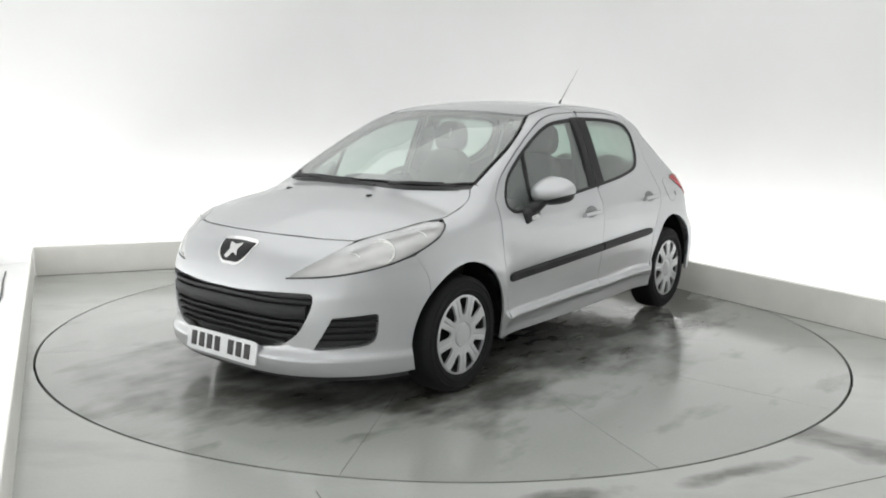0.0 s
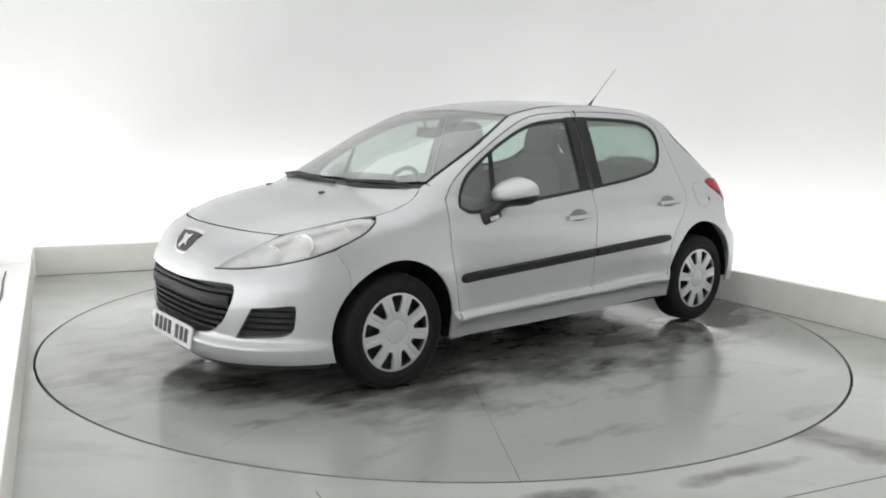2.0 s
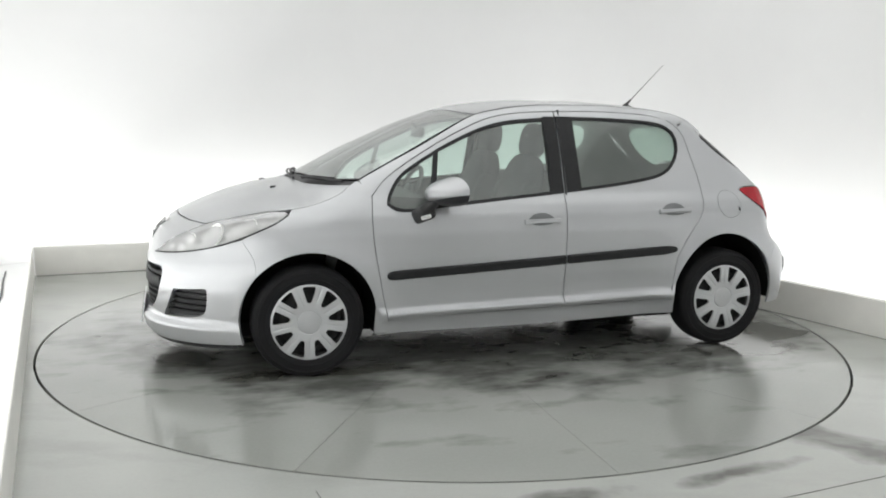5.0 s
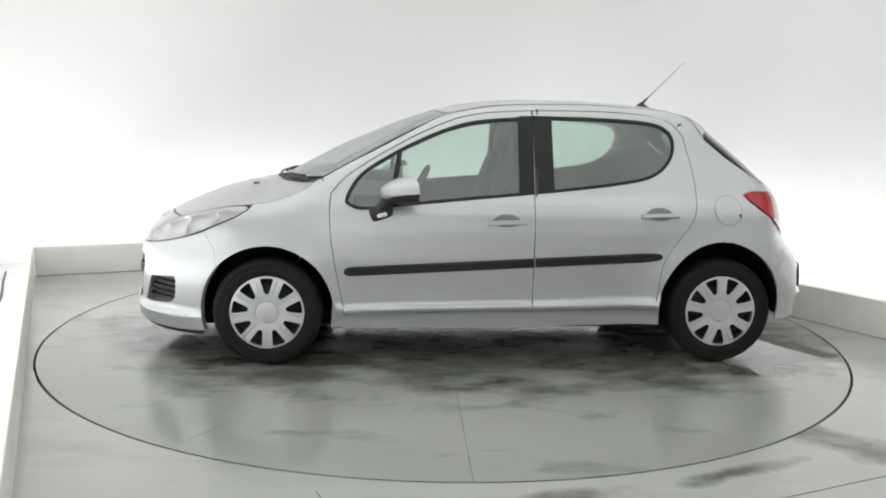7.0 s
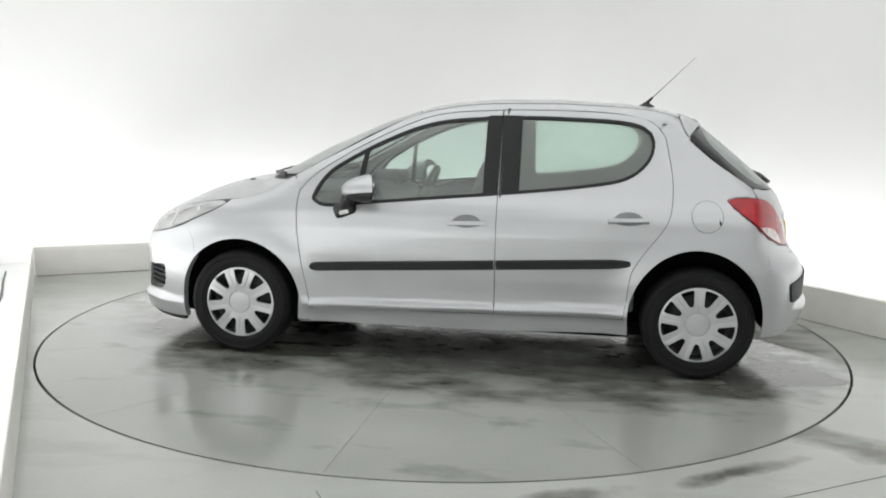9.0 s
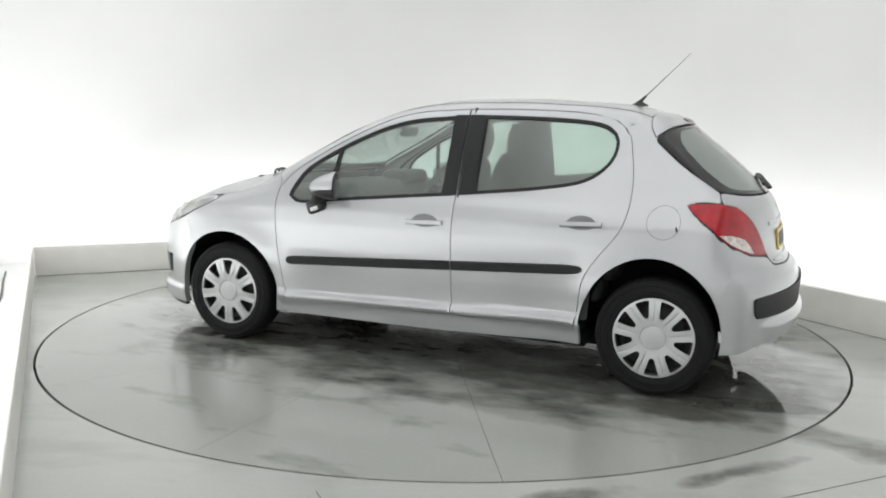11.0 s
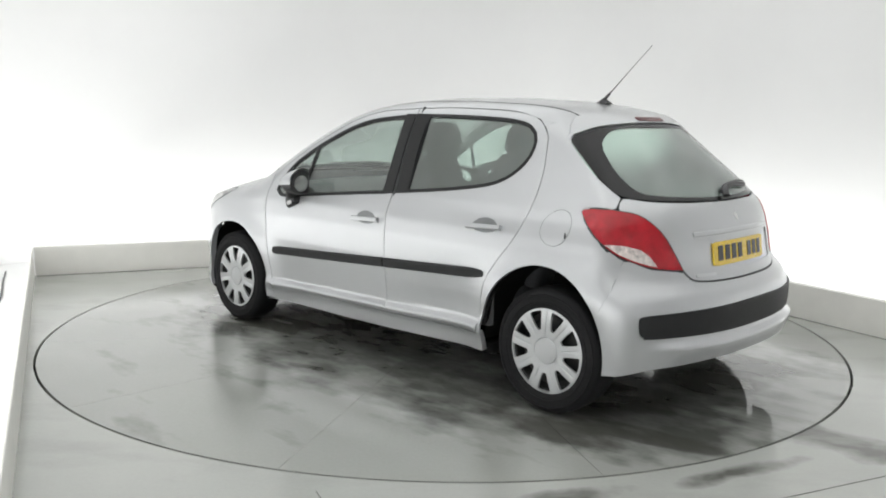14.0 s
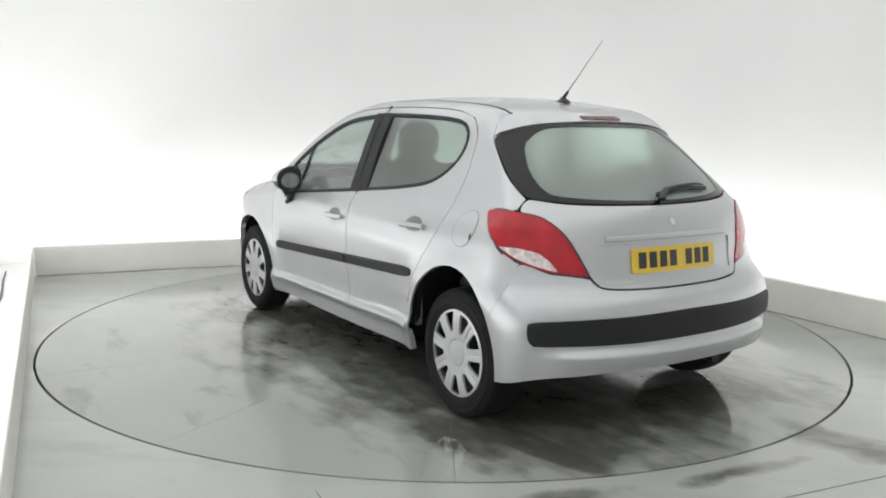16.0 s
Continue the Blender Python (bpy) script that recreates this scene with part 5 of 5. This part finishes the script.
def build_antenna():
    p = lay([(-0.995, 0.0)], from_top)[0]
    base = part("antenna", lathe_bm(bmesh.new(), [(0.04, 0), (0.036, 0.008), (0.02, 0.018), (0.010, 0.03), (0.0005, 0.032)], 16, Matrix.Translation(p - np.array([0, 0, 0.002])) @ pose(0, 0, 0, 90) @ Matrix.Diagonal((1.3, 1, 0.7, 1))), BLACK, car, "black whip antenna on the roof")
    a, b = Vector(p) + Vector((0, 0, 0.02)), Vector(p) + Vector((-0.27, 0.0, 0.292))
    part("antenna_foot", tube_bm(bmesh.new(), [a, a.lerp(b, 0.13)], [0.011, 0.006], 8), BLACK, base)
    part("antenna_rod", tube_bm(bmesh.new(), [a.lerp(b, 0.12), b], [0.0028, 0.0012], 6), STEEL, base, "thin black rod")


def build_cabin():
    bm = bmesh.new()
    box_bm(bm, 3.1, 1.16, 0.08, Matrix.Translation((0.17, 0, 0.215)), 0.01)
    box_bm(bm, 1.84, 1.54, 0.06, Matrix.Translation((0.0, 0, 0.236)), 0.01)
    under = part("floor_pan", bm, UNDER, car, "dark grimy floor pan")
    part("exhaust", tube_bm(bmesh.new(), [(-0.8, -0.35, 0.2), (-1.3, -0.4, 0.22), (-1.72, -0.42, 0.235)], 0.03, 10), STEEL, car, "dull steel exhaust pipe")
    bm = bmesh.new()
    box_bm(bm, 0.14, 1.2, 0.12, Matrix.Translation((AXLES[1], 0, 0.28)), 0.02)
    part("rear_axle", bm, UNDER, car)
    # dashboard: a swept section across the car
    prof = [(0.40, 0.55), (0.50, 0.80), (0.55, 0.90), (0.62, 0.945), (0.78, 0.955), (1.02, 0.945), (1.12, 0.93), (1.12, 0.55)]
    bm = bmesh.new()
    rows = [[bm.verts.new((x + (0.10 * (1 - (y / 0.7) ** 2) - 0.12 if z > 0.9 and x > 0.9 else 0), y, z - 0.02 * (y / 0.7) ** 2)) for x, z in prof] for y in np.linspace(-0.70, 0.70, 15)]
    for a, b in zip(rows, rows[1:]):
        for k in range(len(prof) - 1):
            bm.faces.new((a[k], a[k + 1], b[k + 1], b[k]))
    dash = part("dashboard", bm, CABIN, car, "dark moulded dashboard", angle=50)
    bm = bmesh.new()
    box_bm(bm, 0.20, 0.34, 0.09, Matrix.Translation((0.66, -0.36, 0.955)), 0.035, 4)
    part("instrument_hood", bm, CABIN, dash)
    # steering wheel on the right
    c, tilt = Vector((0.42, -0.36, 0.86)), Matrix.Rotation(radians(-25), 4, "Y")
    m = Matrix.Translation(c) @ tilt
    ringp = [m @ Vector((0, 0.185 * math.cos(a), 0.185 * math.sin(a))) for a in (k * math.tau / 32 for k in range(33))]
    sw = part("steering_wheel", tube_bm(bmesh.new(), ringp, 0.016, 8), CABIN, car, "dark three-spoke steering wheel")
    bm = bmesh.new()
    box_bm(bm, 0.05, 0.15, 0.12, m, 0.02, 3)
    for a in (0, 180, 270):
        d = Vector((0, math.cos(radians(a)), math.sin(radians(a))))
        tube_bm(bm, [m @ (d * 0.04), m @ (d * 0.18)], 0.018, 6)
    part("wheel_hub", bm, CABIN, sw)
    part("rear_view_mirror", box_bm(bmesh.new(), 0.03, 0.22, 0.065, pose(0.46, 0.0, 1.27, 0, -10, 0), 0.012, 3), BLACK, car, "black rear-view mirror")
    part("mirror_stalk", tube_bm(bmesh.new(), [(0.46, 0, 1.28), (0.50, 0, 1.345)], 0.010, 6), BLACK, car)

    def cushion(sx, sy, sz, m, power=3.2, narrow=0.0, n=20, rows=12):
        """A stuffed form: a rounded block, its top narrower than its foot."""
        bm = bmesh.new()
        rings = []
        for i in range(1, rows):
            v = -math.pi / 2 + math.pi * i / rows
            cv, sv = abs(math.cos(v)) ** (2 / power), math.copysign(abs(math.sin(v)) ** (2 / power), math.sin(v))
            ring = []
            for k in range(n):
                a = k * math.tau / n
                x = math.copysign(abs(math.cos(a)) ** (2 / power), math.cos(a)) * cv
                y = math.copysign(abs(math.sin(a)) ** (2 / power), math.sin(a)) * cv * (1 - narrow * (sv + 1) / 2)
                ring.append(bm.verts.new(m @ Vector((x * sx / 2, y * sy / 2, sv * sz / 2))))
            rings.append(ring)
        for r0, r1 in zip(rings, rings[1:]):
            for k in range(n):
                bm.faces.new((r0[k], r0[(k + 1) % n], r1[(k + 1) % n], r1[k]))
        bm.faces.new(rings[0])
        bm.faces.new(rings[-1])
        return bm

    def seat(y):
        bm = box_bm(bmesh.new(), 0.50, 0.50, 0.17, pose(0.24, y, 0.50, 0, -6, 0), 0.06, 4)
        s = part("front_seat", bm, CLOTH, car, "charcoal cloth front seat", angle=60)
        part("backrest", cushion(0.17, 0.52, 0.66, pose(-0.06, y, 0.83, 0, -15, 0), 3.6, 0.30), CLOTH, s, angle=80)
        for dy in (-0.19, 0.19):
            part("bolster", cushion(0.13, 0.11, 0.46, pose(-0.02, y + dy, 0.78, 0, -15, 0), 2.8, 0.2), CLOTH, s, angle=80)
        part("headrest", cushion(0.12, 0.28, 0.21, pose(-0.165, y, 1.235, 0, -10, 0), 2.8, 0.18), CLOTH, s, angle=80)
        for dy in (-0.06, 0.06):
            part("headrest_post", tube_bm(bmesh.new(), [(-0.14, y + dy, 1.08), (-0.16, y + dy, 1.21)], 0.007, 6), CHROME, s)
    seat(0.36)
    seat(-0.36)
    rs = part("rear_seat", box_bm(bmesh.new(), 0.48, 1.24, 0.16, pose(-0.72, 0, 0.50, 0, -5, 0), 0.05, 4), CLOTH, car, "charcoal cloth rear bench", angle=60)
    part("backrest", box_bm(bmesh.new(), 0.14, 1.20, 0.56, pose(-1.04, 0, 0.80, 0, -18, 0), 0.05, 4), CLOTH, rs, angle=60)
    for y in (0.38, -0.38):
        part("headrest", cushion(0.10, 0.27, 0.17, pose(-1.10, y, 1.03, 0, -12, 0), 2.8, 0.15), CLOTH, rs, angle=80)
    part("parcel_shelf", box_bm(bmesh.new(), 0.40, 1.14, 0.02, Matrix.Translation((-1.37, 0, 0.96)), 0.006), CABIN, car, "dark parcel shelf")
    # inner door cards
    card = loop([(0.84, 0.32), (0.84, 0.865), (0.58, 0.875), (-0.16, 0.945), (-0.18, 0.33)])
    skin("door_card", card, from_side, CABIN, car, "dark inner door card", off=-0.06, mirror=True, step=0.1, flange=0)
    card = loop([(-0.20, 0.33), (-0.20, 0.95), (-0.63, 0.995), (-0.85, 1.045), (-1.06, 1.10), (-1.08, 0.85), (-0.95, 0.66), (-0.93, 0.35)])
    skin("door_card", card, from_side, CABIN, car, "dark inner door card", off=-0.06, mirror=True, step=0.1, flange=0)
    for s in (1, -1):
        bm = bmesh.new()
        tube_bm(bm, [(-0.20, 0.70 * s, 0.55), (-0.20, 0.70 * s, 0.95), (-0.21, 0.60 * s, 1.25), (-0.22, 0.53 * s, 1.40)], [0.09, 0.08, 0.055, 0.05], 8, 0.35)
        part("centre_pillar", bm, CABIN, car, "dark inner centre pillar trim")
    gate = both([(0.0, 0.99), (0.7, 1.01), (0.6, 0.72), (0.0, 0.68)])
    skin("tailgate_lining", np.array(gate), from_back, CABIN, car, "dark tailgate lining", off=-0.06, step=0.1, flange=0)


REFLECTOR = simple("satin_reflector", (0.74, 0.74, 0.73), 0.38, metal=0.8, var=0.2, scale=60, relief=0.5)
LAMPBACK = simple("pale_reflector", (0.85, 0.85, 0.84), 0.30, metal=0.1, var=0.35, scale=45, relief=0.6)
LAMPWHITE = simple("clear_lamp_plastic", (0.68, 0.60, 0.58), 0.15, var=0.4, scale=45, coat=0.8)
# body silver darkened to stand for shade in recesses and gaps
SHADED_SILVER = simple("shaded_silver", (0.20, 0.205, 0.21), 0.4, metal=0.4)
MIRROR = simple("mirror_glass", (0.9, 0.9, 0.9), 0.02, metal=1.0, var=0.01)
build_front()
build_windscreen()
build_roof()
build_sides()
build_back()
build_wheel()
build_mirror(1)
build_mirror(-1)
build_antenna()
build_cabin()
build_plate("front_number_plate", pose(2.102, 0.0, 0.262, 0, 0, 90) @ pose(0, 0, 0, -8), PLATE_WHITE, "white plate with dark bars")
build_plate("rear_number_plate", pose(-1.807, 0.0, 0.768, 0, 0, -90) @ pose(0, 0, 0, -8), PLATE_YELLOW, "yellow plate with dark bars", 0.016)


# ---- turning: the turntable and the car on it go round together ----
def motions():
    rows_disc, rows_car = [], []
    for k in range(17):
        turn = pose(0, 0, 0, 0, 0, 232.35 - 6.845 * k)
        rows_disc.append((float(k), turn))
        rows_car.append((float(k), turn @ CAR_AT))
    walk(turntable, rows_disc)
    walk(car, rows_car)


motions()
